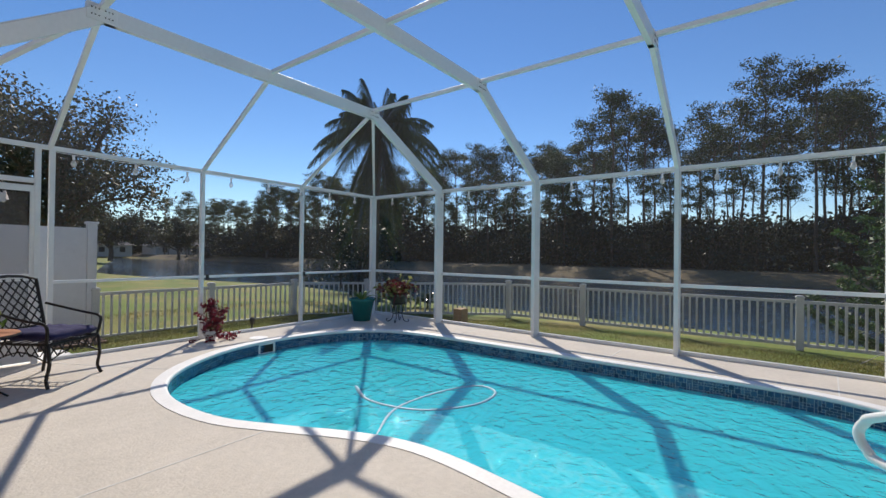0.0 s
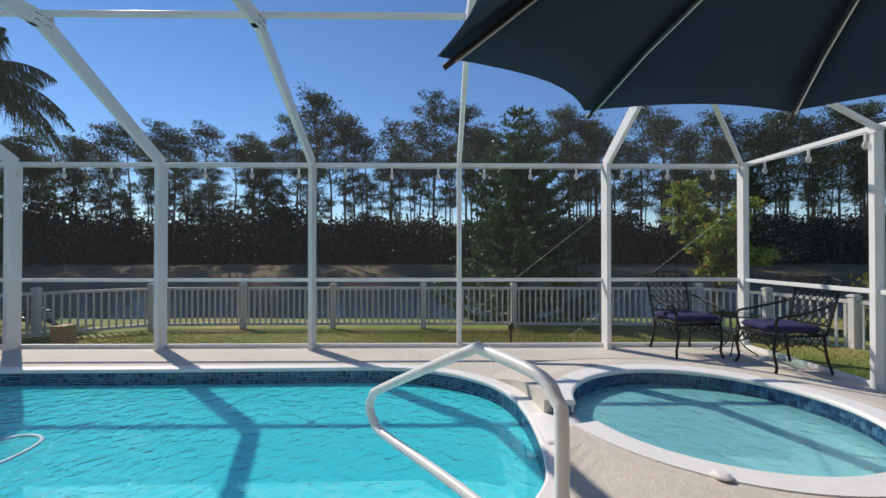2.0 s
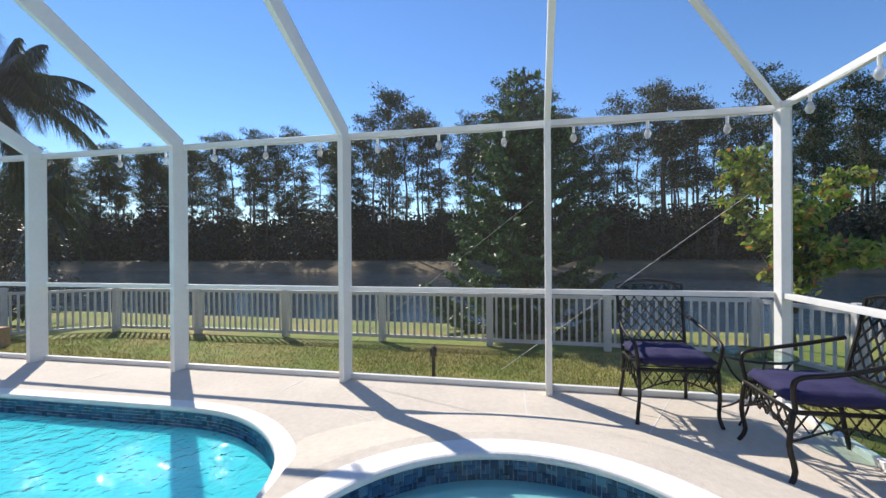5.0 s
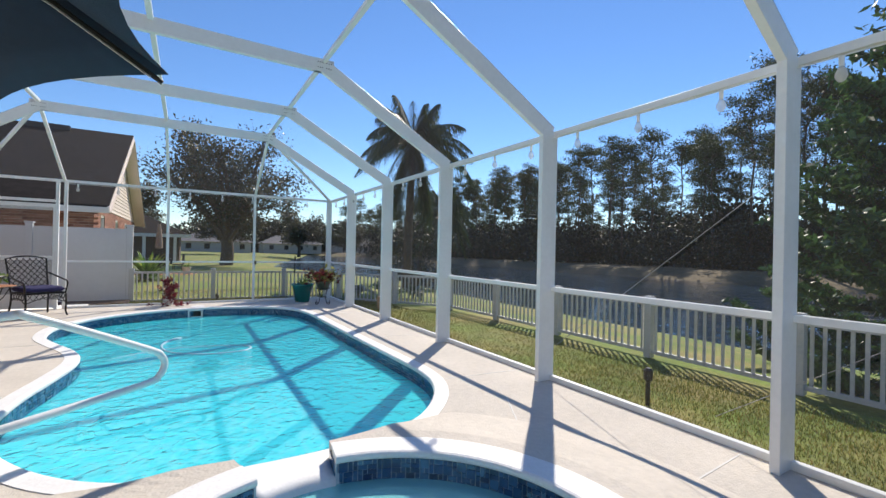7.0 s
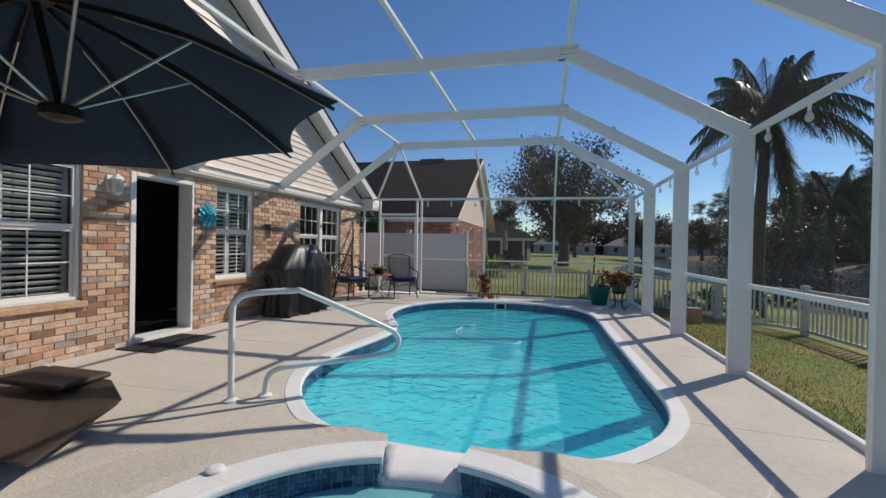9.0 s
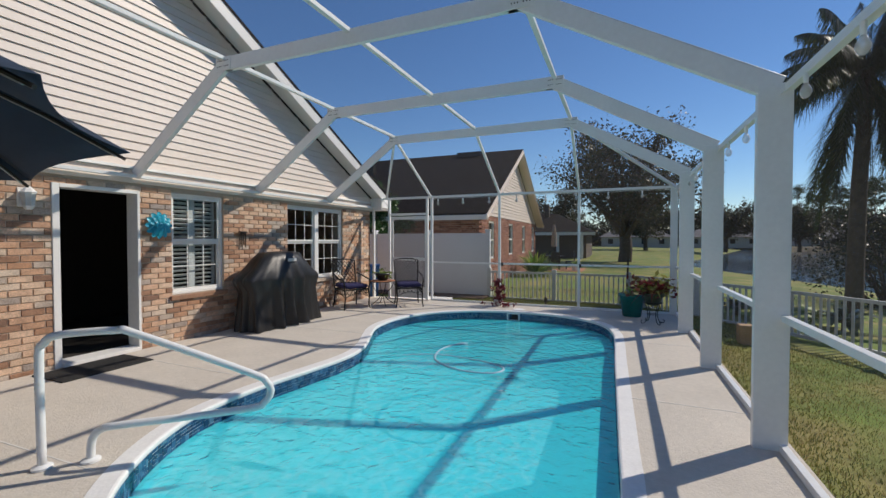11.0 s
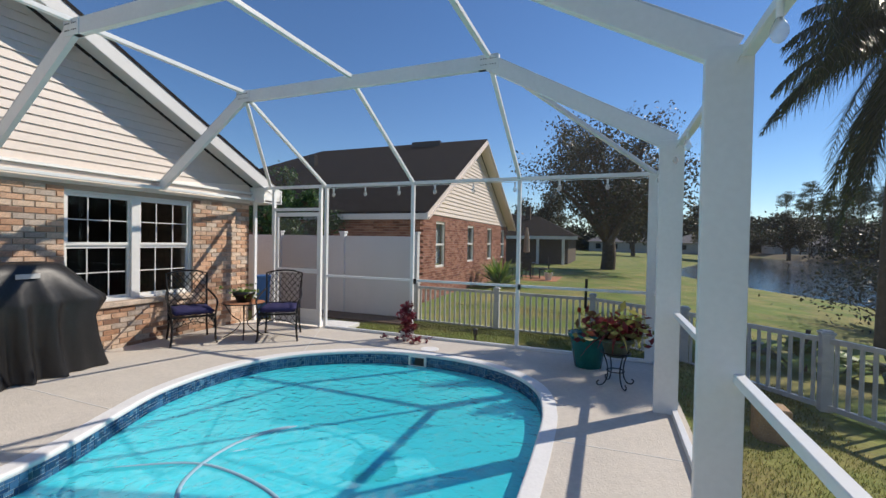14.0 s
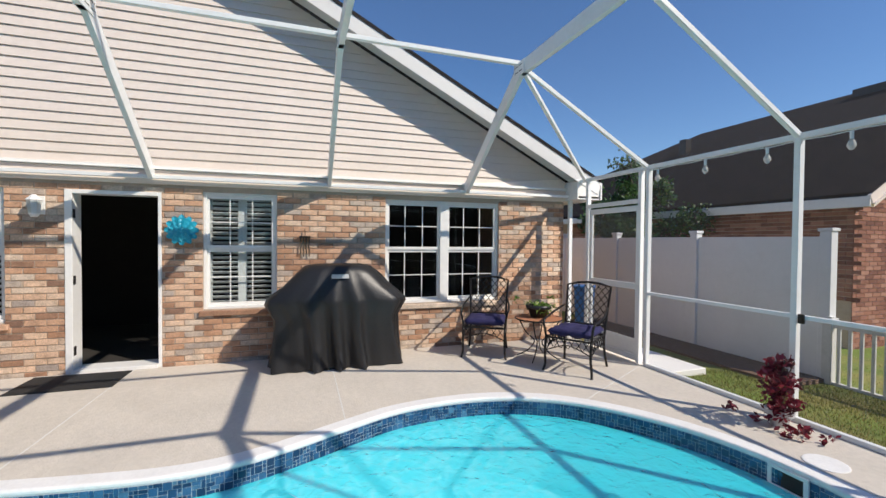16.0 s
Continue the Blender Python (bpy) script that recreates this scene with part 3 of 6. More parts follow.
def build_spa():
    cx, cy = SPA_C
    n = 96
    a_l, a_r = math.atan2(3.06 - cy, 3.97 - cx), math.atan2(3.09 - cy, 4.41 - cx)       # the notch of the spillway
    angs = [a_l + (a_r + 2 * math.pi - a_l) * i / n for i in range(n + 1)]
    edge = POOL_ARC + POOL_ARC[:1]

    def reach(a):
        d, best = Vector((math.cos(a), math.sin(a))), 1.95
        for p, q in zip(edge, edge[1:]):
            e = (q - p).to_2d()
            den = d.x * e.y - d.y * e.x
            if abs(den) < 1e-9:
                continue
            w = p.to_2d() - Vector((cx, cy))
            t, u = (w.x * e.y - w.y * e.x) / den, (w.x * d.y - w.y * d.x) / den
            if t > 0 and -0.001 <= u <= 1.001:
                best = min(best, t)
        return best

    def ringpt(a, r):
        return (cx + r * math.cos(a), cy + r * math.sin(a))
    # ramped collar
    bm = bmesh.new()
    R = [max(SPA_R + 0.02, reach(a)) for a in angs]
    Z = [SPA_Z - 0.008 - (SPA_Z - 0.006) * max(0, min(1, (r - SPA_R - 0.22) / 0.48)) for r in R]
    mid = [min(r, SPA_R + 0.12) for r in R]
    lines = []
    for k in range(4):
        ring = []
        for a, r, z, m in zip(angs, R, Z, mid):
            rr, zz = ((SPA_R - 0.02, SPA_Z - 0.008), (m, SPA_Z - 0.008), (r, z), (r, -0.5))[k]
            ring.append(bm.verts.new((*ringpt(a, rr), zz)))
        lines.append(ring)
    for A, B in zip(lines, lines[1:]):
        for i in range(n):
            bm.faces.new((A[i], A[i + 1], B[i + 1], B[i]))
    for i in (0, n):      # ends at the notch
        low = bm.verts.new((*ringpt(angs[i], SPA_R - 0.02), -0.5))
        bm.faces.new((lines[0][i], lines[1][i], lines[2][i], lines[3][i], low))
    structure("spa_collar", bm, DECK, "raised sand-coloured concrete collar sloping down from the spa", "spa surround")
    # coping
    bm = bmesh.new()
    prof = [(SPA_R, SPA_Z - 0.02), (SPA_R, SPA_Z), (SPA_IN + 0.02, SPA_Z + 0.002), (SPA_IN + 0.006, SPA_Z - 0.004), (SPA_IN, SPA_Z - 0.014), (SPA_IN, SPA_Z - 0.03), (SPA_IN + 0.008, SPA_Z - 0.04)]
    L = [[bm.verts.new((*ringpt(a, r), z)) for a in angs] for r, z in prof]
    for A, B in zip(L, L[1:]):
        for i in range(n):
            bm.faces.new((A[i], A[i + 1], B[i + 1], B[i]))
    for i in (0, n):
        bm.faces.new([l[i] for l in L])
    structure("spa_coping", bm, COPING, "white painted coping round the spa", "spa coping")
    ring = [Vector((*ringpt(angs[0], SPA_R + 0.02), 0))] + [Vector((*ringpt(a, SPA_IN + 0.012), 0)) for a in angs] + [Vector((*ringpt(angs[-1], SPA_R + 0.02), 0))]
    full = circle(SPA_C, SPA_IN + 0.015, 72)
    bm = bmesh.new()
    strip(bm, full, full, -0.02, -0.95, True)
    seat_out, seat_in = circle(SPA_C, SPA_IN + 0.02, 72), circle(SPA_C, 0.62, 72)
    strip(bm, seat_out, seat_in, -0.50, -0.50, True)
    strip(bm, seat_in, seat_in, -0.50, -0.95, True)
    structure("spa_wall", bm, STEPWHITE, "white plaster spa wall with a bench under the water")
    structure("spa_floor", sheet(circle(SPA_C, 0.64, 48), [], -1.0, -0.93), STEPWHITE, "white plaster spa floor under water")
    bm = bmesh.new()
    strip(bm, ring, ring, SPA_Z - 0.03, -0.13)
    structure("spa_tile_band", bm, GROUT, "grey grout band behind the spa tiles")
    rim = [(p.x, p.y, -0.035) for p in circle(SPA_C, SPA_IN + 0.01, 72)]
    structure("spa_water", (rim, [], [tuple(range(72))]), SPAWATER, "pale bubbling spa water with a painted caustic web", "hot tub")
    # spillway
    aa = [a_r + (a_l - a_r) * i / 8 for i in range(9)]
    bm = bmesh.new()
    prof = [(SPA_IN - 0.005, -0.1), (SPA_IN - 0.005, 0.004), (SPA_IN + 0.08, 0.016), (1.20, 0.012), (1.33, 0.009), (1.34, 0.004), (1.34, -0.1)]
    L = [[bm.verts.new((*ringpt(a, r if r < 1.2 else r / max(0.93, math.cos(a - math.pi / 2))), z)) for a in aa] for r, z in prof]
    for A, B in zip(L, L[1:]):
        for i in range(8):
            bm.faces.new((A[i], A[i + 1], B[i + 1], B[i]))
    for i in (0, 8):
        bm.faces.new([l[i] for l in L])
    structure("spillway", bm, COPING, "white rounded spillway between spa and pool", "spillway", True)
    return ring


def build_cage():
    """The white screen enclosure: each post, beam and rail is a part."""
    cage = thing("pool_enclosure", "white aluminium screen enclosure with mansard roof over the pool", "screen enclosure")

    def bar(name, p, q, w, d, up=(0, 0, 1), label=""):
        part(name, bevelled(beam(bmesh.new(), p, q, w, d, up), 0.003), ALU, cage, label)
    bolt = bpy.data.meshes.new("bolt")
    bb = boxes((-0.005, 0.005, -0.037, 0.037, -0.005, 0.005))
    bb.to_mesh(bolt)
    bb.free()
    bolt.materials.append(DARKMETAL)
    for y in BAYS:
        part("post", bevelled(boxes((WALL_X - 0.10, WALL_X + 0.10, y - 0.027, y + 0.027, 0, PLATE + 0.03)), 0.003), ALU, cage, "deep white aluminium post")
        bar("roof_beam", (0.06, y, 2.27), (AX, y, ROOF), 0.05, 0.15, (0, 0, 1), "deep white sloping beam")
        bar("roof_beam", (AX - 0.04, y + 0.002, ROOF + 0.0), (BX + 0.04, y + 0.002, ROOF + 0.0), 0.054, 0.15, (0, 0, 1), "deep white level beam")
        bar("roof_beam", (BX, y, ROOF), (WALL_X + 0.02, y, PLATE + 0.0), 0.05, 0.16, (0, 0, 1), "deep white sloping beam")
        for x in (AX, BX):
            part("gusset_plate", bevelled(boxes((x - 0.11, x + 0.11, y - 0.033, y + 0.033, ROOF - 0.075, ROOF + 0.075)), 0.002), ALU, cage, "white bolted gusset plate")
            for e in (-1, 1):
                for i in range(3):
                    for j in range(2):
                        b = new("bolt", bolt)
                        b.parent = cage
                        b.location = (x + e * 0.05 + (i - 1) * 0.026, y, ROOF - 0.03 + j * 0.06)
    for x, y in ((WALL_X, YF), (WALL_X, YN)):
        part("post", bevelled(boxes((x - 0.04, x + 0.08, y - 0.04, y + 0.04, 0, PLATE + 0.03)), 0.003), ALU, cage, "white corner post")
    far_x = [AX - 0.1, AX + 0.02, MX, BX]
    for x in far_x:
        part("post", bevelled(boxes((x - 0.025, x + 0.025, YF - 0.03, YF + 0.03, 0, PLATE)), 0.003), ALU, cage, "slim white aluminium post")
    for x in (0.53, 0.08):
        part("post", bevelled(boxes((x - 0.025, x + 0.025, YF - 0.03, YF + 0.03, 0, PLATE)), 0.003), ALU, cage, "slim white aluminium post")
    for x in (AX, MX, BX):
        part("post", bevelled(boxes((x - 0.03, x + 0.03, YN - 0.05, YN + 0.05, 0, PLATE)), 0.003), ALU, cage, "white aluminium post")
    o = WALL_X + 0.075
    bar("top_rail", (o, YN, PLATE), (o, YF, PLATE), 0.05, 0.055)
    bar("top_rail", (0.0, YF, PLATE), (o, YF, PLATE), 0.05, 0.05)
    bar("top_rail", (0.0, YN, PLATE), (o, YN, PLATE), 0.05, 0.05)
    bar("chair_rail", (o, YN, RAIL), (o, YF, RAIL), 0.05, 0.045)
    bar("chair_rail", (AX, YF, RAIL), (o, YF, RAIL), 0.05, 0.035)
    bar("chair_rail", (0.3, YN, RAIL), (o, YN, RAIL), 0.05, 0.045)
    bar("sill_rail", (o, YN, 0.025), (o, YF, 0.025), 0.05, 0.05)
    bar("sill_rail", (AX, YF, 0.02), (o, YF, 0.02), 0.05, 0.04)
    bar("sill_rail", (0.3, YN, 0.025), (o, YN, 0.025), 0.05, 0.05)
    for x in (AX, MX, BX):
        bar("purlin", (x, BAYS[-1], ROOF + 0.06), (x, BAYS[0], ROOF + 0.06), 0.05, 0.045)
        bar("hip_bar", (x, BAYS[0], ROOF + 0.03), (x, YF, PLATE), 0.045, 0.045)
        bar("hip_bar", (x, BAYS[-1], ROOF + 0.03), (x, YN, PLATE), 0.045, 0.045)
    for y, ye in ((BAYS[0], YF), (BAYS[-1], YN)):
        bar("hip_bar", (BX, y, ROOF + 0.02), (WALL_X + 0.04, ye, PLATE), 0.045, 0.05)
        bar("hip_bar", (AX, y, ROOF + 0.02), (0.45, ye, PLATE), 0.045, 0.045)
    bar("eave_channel", (0.10, -0.1, 2.24), (0.10, YF, 2.24), 0.05, 0.04)
    # screen panels
    def panel(pts):
        part("screen_panel", ([tuple(p) for p in pts], [], [tuple(range(len(pts)))]), SCREEN, cage, "fine dark insect mesh")
    o2 = WALL_X + 0.103
    ys = [YN, *reversed(BAYS), YF]
    for a, b in zip(ys, ys[1:]):
        panel([(o2, a, 0.03), (o2, b, 0.03), (o2, b, RAIL), (o2, a, RAIL)])
        panel([(o2, a, RAIL), (o2, b, RAIL), (o2, b, PLATE), (o2, a, PLATE)])
    xs = [AX, MX, BX, WALL_X]
    for yy, xx in ((YF + 0.027, [AX, MX, BX, WALL_X + 0.07]), (YN - 0.027, [0.02, AX, MX, BX, WALL_X + 0.07])):
        for a, b in zip(xx, xx[1:]):
            panel([(a, yy, 0.03), (b, yy, 0.03), (b, yy, RAIL), (a, yy, RAIL)])
            panel([(a, yy, RAIL), (b, yy, RAIL), (b, yy, PLATE), (a, yy, PLATE)])
    up = ROOF + 0.085
    yb = list(reversed(BAYS))
    for a, b in zip(yb, yb[1:]):
        panel([(0.1, a, 2.36), (0.1, b, 2.36), (AX, b, up), (AX, a, up)])
        panel([(AX, a, up), (AX, b, up), (MX, b, up), (MX, a, up)])
        panel([(MX, a, up), (MX, b, up), (BX, b, up), (BX, a, up)])
        panel([(BX, a, up), (BX, b, up), (o2, b, PLATE + 0.03), (o2, a, PLATE + 0.03)])
    for y, ye in ((BAYS[0], YF), (BAYS[-1], YN)):
        zz = PLATE + 0.03
        panel([(0.1, y, 2.36), (AX, y, up), (0.45, ye, zz)])
        panel([(AX, y, up), (AX, ye, zz), (0.45, ye, zz)])
        panel([(AX, y, up), (MX, y, up), (MX, ye, zz), (AX, ye, zz)])
        panel([(MX, y, up), (BX, y, up), (BX, ye, zz), (MX, ye, zz)])
        panel([(BX, y, up), (o2, ye, zz), (BX, ye, zz)])
        panel([(BX, y, up), (o2, y, zz), (o2, ye, zz)])
    # screen door
    door = part("screen_door", bevelled(boxes((0.58, 0.64, YF - 0.02, YF + 0.02, 0.03, 2.0), (1.50, 1.56, YF - 0.02, YF + 0.02, 0.03, 2.0), (0.64, 1.50, YF - 0.02, YF + 0.02, 1.93, 2.0),
                                              (0.64, 1.50, YF - 0.02, YF + 0.02, 0.93, 1.01), (0.64, 1.50, YF - 0.02, YF + 0.02, 0.03, 0.10)), 0.003), ALU, cage, "white aluminium screen door")
    part("door_head", bevelled(boxes((0.555, AX - 0.13, YF - 0.03, YF + 0.03, 2.03, 2.08)), 0.002), ALU, cage)
    part("kick_panel", boxes((0.64, 1.50, YF - 0.006, YF + 0.006, 0.10, 0.30)), ALU, door, "white kick panel")
    part("door_screen", boxes((0.64, 1.50, YF - 0.001, YF + 0.001, 0.30, 1.93)), SCREEN, door, "fine dark insect mesh")
    return cage


# ---- house ----
OPEN = [(4.89, 5.82, 0.0, 2.07), (6.25, 7.09, 0.66, 2.10), (8.49, 10.22, 0.64, 2.10), (3.07, 4.36, 0.60, 2.07)]     # y0, y1, z0, z1: door, window, double window, window


def wall_cells(y0, y1, z0, z1, holes):
    ys = sorted({y0, y1, *(v for h in holes for v in h[:2] if y0 < v < y1)})
    zs = sorted({z0, z1, *(v for h in holes for v in h[2:] if z0 < v < z1)})
    for a, b in zip(ys, ys[1:]):
        for c, d in zip(zs, zs[1:]):
            m, k = (a + b) / 2, (c + d) / 2
            if not any(h[0] < m < h[1] and h[2] < k < h[3] for h in holes):
                yield a, b, c, d


PEAK_Y, PEAK_Z, EAVE_Z = 2.45, 7.0, 2.47


def rake_z(y):
    return PEAK_Z - 0.505 * abs(y - PEAK_Y)


def brick_rows(holes, y0, y1, z0, z1, bl=0.205, bh=0.062, joint=0.01, seed=3):
    """Each brick of a running bond between the openings, as (y0, y1, z0, z1)."""
    g, out, row, z = random.Random(seed), [], 0, z0
    while z + bh <= z1 + 0.001:
        y = y0 - (row % 2) * bl / 2
        while y < y1:
            spans = [(max(y, y0), min(y + bl - joint, y1))]
            for h in holes:
                if h[2] - 0.02 < z + bh / 2 < h[3] + 0.02:
                    nxt = []
                    for a, b in spans:
                        if b <= h[0] or a >= h[1]:
                            nxt.append((a, b))
                        else:
                            nxt += [s for s in ((a, h[0]), (h[1], b))]
                    spans = nxt
            out += [(a, b, z, z + bh) for a, b in spans if b - a > 0.02]
            y += bl
        z += bh + joint
        row += 1
    return out


def build_house():
    structure("wall_west", boxes(*((-0.25, -0.004, a, b, c, d) for a, b, c, d in wall_cells(-0.4, 11.36, -0.15, 2.17, OPEN))), MORTAR, "pale mortar of the brick house wall", "wall")
    structure("wall_north", boxes((-9, -0.25, 11.11, 11.36, -0.15, 2.3)), BRICKG, "brick end wall of the house", "wall")
    structure("wall_south", boxes((-9, -0.25, -0.4, -0.15, -0.15, 2.3)), BRICKG, "brick end wall of the house", "wall")
    structure("wall_far", boxes((-9.25, -9, -0.4, 11.36, -0.15, 2.3)), BRICKG, "brick back wall of the house", "wall")
    structure("ceiling", boxes((-9, -0.25, -0.15, 11.11, 2.44, 2.5)), TRIM, "plain white ceiling of the rooms", "ceiling")
    # room shade is put into the colour of this floor and inner wall
    structure("floor_inside", boxes((-9, -0.25, -0.15, 11.11, -0.1, 0.02)), SHADEBLACK, "floor inside the house, coloured near-black for room shade", "floor")
    structure("wall_inner", boxes((-3.0, -2.9, -0.15, 11.11, 0.02, 2.44)), SHADEBLACK, "inner wall of the house, coloured near-black for room shade", "wall")
    # frieze and trim boards
    structure("trim", bevelled(boxes((0.0, 0.035, -0.4, 11.40, 2.165, 2.33)), 0.004), SIDING, "cream frieze board above the bricks", "trim")
    structure("trim", bevelled(boxes((0.0, 0.075, -0.4, 11.40, 2.334, 2.372)), 0.004), TRIM, "white drip ledge under the siding", "trim")
    # gable wall behind the siding
    bm = bmesh.new()
    g = [(-0.02, -0.4, 2.17), (-0.02, 11.5, 2.17), (-0.02, 11.5, rake_z(11.5)), (-0.02, PEAK_Y, PEAK_Z), (-0.02, -0.4, rake_z(-0.4))]
    bm.faces.new([bm.verts.new(p) for p in g])
    bmesh.ops.triangulate(bm, faces=bm.faces)
    gable = structure("wall_gable", bm, SIDING, "cream lap-sided gable of the house", "wall")
    z = 2.37
    while z < PEAK_Z - 0.1:
        top = z + 0.112
        hi, lo = min(11.36, PEAK_Y + (PEAK_Z - top) / 0.505), max(-0.4, PEAK_Y - (PEAK_Z - top) / 0.505)
        if hi - lo > 0.2:
            v = [(0.022, lo, z), (0.022, hi, z), (0.004, hi, top), (0.004, lo, top), (-0.01, lo, z), (-0.01, hi, z)]
            part("siding_board", (v, [], [(0, 1, 2, 3), (0, 4, 5, 1)]), SIDING, gable)
        z += 0.11
    # roof with rake boards and overhang
    for name, ye, dirn in (("roof_slope", 11.78, 1), ("roof_slope", -0.9, -1)):
        bm = bmesh.new()
        a, b = Vector((0.36, PEAK_Y, PEAK_Z + 0.16)), Vector((0.36, ye, rake_z(ye) + 0.16))
        vs = []
        for x in (0.36, -9.5):
            vs += [bm.verts.new((x, p.y, p.z + dz)) for p in (a, b) for dz in (0, 0.05)]
        for f in ((0, 1, 3, 2), (4, 6, 7, 5), (1, 5, 7, 3), (0, 2, 6, 4), (2, 3, 7, 6), (0, 4, 5, 1)):
            bm.faces.new([vs[i] for i in f])
        structure("roof", bm, SHINGLE, "dark asphalt shingle roof slope of the house", "roof")
        bm = bmesh.new()
        beam(bm, (0.335, PEAK_Y, PEAK_Z + 0.06), (0.335, ye, rake_z(ye) + 0.06), 0.03, 0.19)
        structure("trim", bevelled(bm, 0.004), TRIM, "white rake board along the gable", "trim")
        bm = bmesh.new()
        beam(bm, (0.16, PEAK_Y, PEAK_Z + 0.045), (0.16, ye, rake_z(ye) + 0.045), 0.32, 0.012)
        structure("soffit", bm, TRIM, "white soffit under the gable overhang", "soffit")
    structure("soffit", boxes((-9, 0.34, 11.40, 11.78, 2.20, 2.23)), TRIM, "white eave soffit", "soffit")
    structure("trim", bevelled(boxes((-9, 0.36, 11.78, 11.81, 2.18, 2.42)), 0.004), TRIM, "white eave fascia board", "trim")
    structure("trim", bevelled(boxes((0.0, 0.34, 11.37, 11.78, 2.18, 2.44)), 0.004), TRIM, "white boxed eave end at the corner", "trim")
    # sills
    for (y0, y1, z0, z1) in OPEN[1:]:
        bm = boxes((-0.05, 0.045, y0 - 0.04, y1 + 0.04, z0 - 0.075, z0 - 0.012))
        structure("window_sill", bevelled(bm, 0.006), BRICK, "rowlock brick window sill", "sill")


def sash_window(name, y0, y1, z0, z1, label, shutters, double=False):
    """A white double-hung window in the wall's opening, with muntins and, behind, plantation shutters."""
    win = thing(name, label, "window", kind="structure")
    x0, x1, f = -0.12, -0.03, 0.035
    part("window_frame", bevelled(boxes((x0, x1, y0, y0 + f, z0, z1), (x0, x1, y1 - f, y1, z0, z1), (x0, x1, y0 + f, y1 - f, z0, z0 + f), (x0, x1, y0 + f, y1 - f, z1 - f, z1)), 0.003), TRIM, win)
    units = [(y0 + f, y1 - f)]
    if double:
        m = (y0 + y1) / 2
        part("mullion", bevelled(boxes((x0, x1 + 0.01, m - 0.06, m + 0.06, z0 + f, z1 - f)), 0.003), TRIM, win, "wide white mullion")
        units = [(y0 + f, m - 0.06), (m + 0.06, y1 - f)]
    for a, b in units:
        zm = (z0 + z1) / 2 + 0.03
        for c, d, xo in ((z0 + f, zm, -0.085), (zm, z1 - f, -0.065)):
            sash = part("sash", bevelled(boxes((xo - 0.015, xo + 0.015, a, a + 0.03, c, d), (xo - 0.015, xo + 0.015, b - 0.03, b, c, d), (xo - 0.015, xo + 0.015, a + 0.03, b - 0.03, c, c + 0.04),
                                               (xo - 0.015, xo + 0.015, a + 0.03, b - 0.03, d - 0.04, d)), 0.002), TRIM, win)
            bars = bmesh.new()
            for k in (1, 2):
                y = a + (b - a) * k / 3
                box(bars, xo - 0.006, xo + 0.006, y - 0.006, y + 0.006, c + 0.04, d - 0.04)
            zz = (c + d) / 2
            box(bars, xo - 0.005, xo + 0.005, a + 0.03, b - 0.03, zz - 0.006, zz + 0.006)
            part("muntin", bars, TRIM, sash)
            p = part("pane", ([(xo, a + 0.03, c + 0.04), (xo, b - 0.03, c + 0.04), (xo, b - 0.03, d - 0.04), (xo, a + 0.03, d - 0.04)], [], [(0, 1, 2, 3)]), GLASS, sash)
            p.visible_shadow = False
        if shutters:
            m = (a + b) / 2
            fr = part("shutter_frame", boxes((-0.19, -0.16, a, a + 0.04, z0, z1), (-0.19, -0.16, m - 0.05, m + 0.05, z0, z1), (-0.19, -0.16, b - 0.04, b, z0, z1)), SHUTTER, win, "white plantation shutter frame")
            for s, e in ((a + 0.04, m - 0.05), (m + 0.05, b - 0.04)):
                z = z0 + 0.05
                while z < z1 - 0.04:
                    v = [(-0.195, s, z + 0.012), (-0.195, e, z + 0.012), (-0.145, e, z + 0.040), (-0.145, s, z + 0.040),
                         (-0.195, s, z + 0.004), (-0.195, e, z + 0.004), (-0.145, e, z + 0.032), (-0.145, s, z + 0.032)]
                    part("slat", (v, [], [(0, 1, 2, 3), (7, 6, 5, 4), (0, 4, 5, 1), (3, 2, 6, 7)]), SHUTTER, fr)
                    z += 0.062
    return win


def build_door():
    y0, y1, z1 = OPEN[0][0], OPEN[0][1], OPEN[0][3]
    d = thing("door_1", "white door frame with the dark doorway open", "door", kind="structure")
    part("door_frame", bevelled(boxes((-0.20, 0.02, y0, y0 + 0.07, 0, z1), (-0.20, 0.02, y1 - 0.035, y1, 0, z1), (-0.20, 0.02, y0 + 0.07, y1 - 0.035, z1 - 0.045, z1)), 0.004), TRIM, d)
    part("threshold", bevelled(boxes((-0.22, 0.06, y0 + 0.07, y1 - 0.035, 0.0, 0.045)), 0.005), TRIM, d, "pale worn threshold")
    for z in (0.25, 1.05, 1.8):
        part("hinge", boxes((-0.05, 0.0, y0 + 0.068, y0 + 0.076, z - 0.05, z + 0.05)), DARKMETAL, d, "dark hinge")


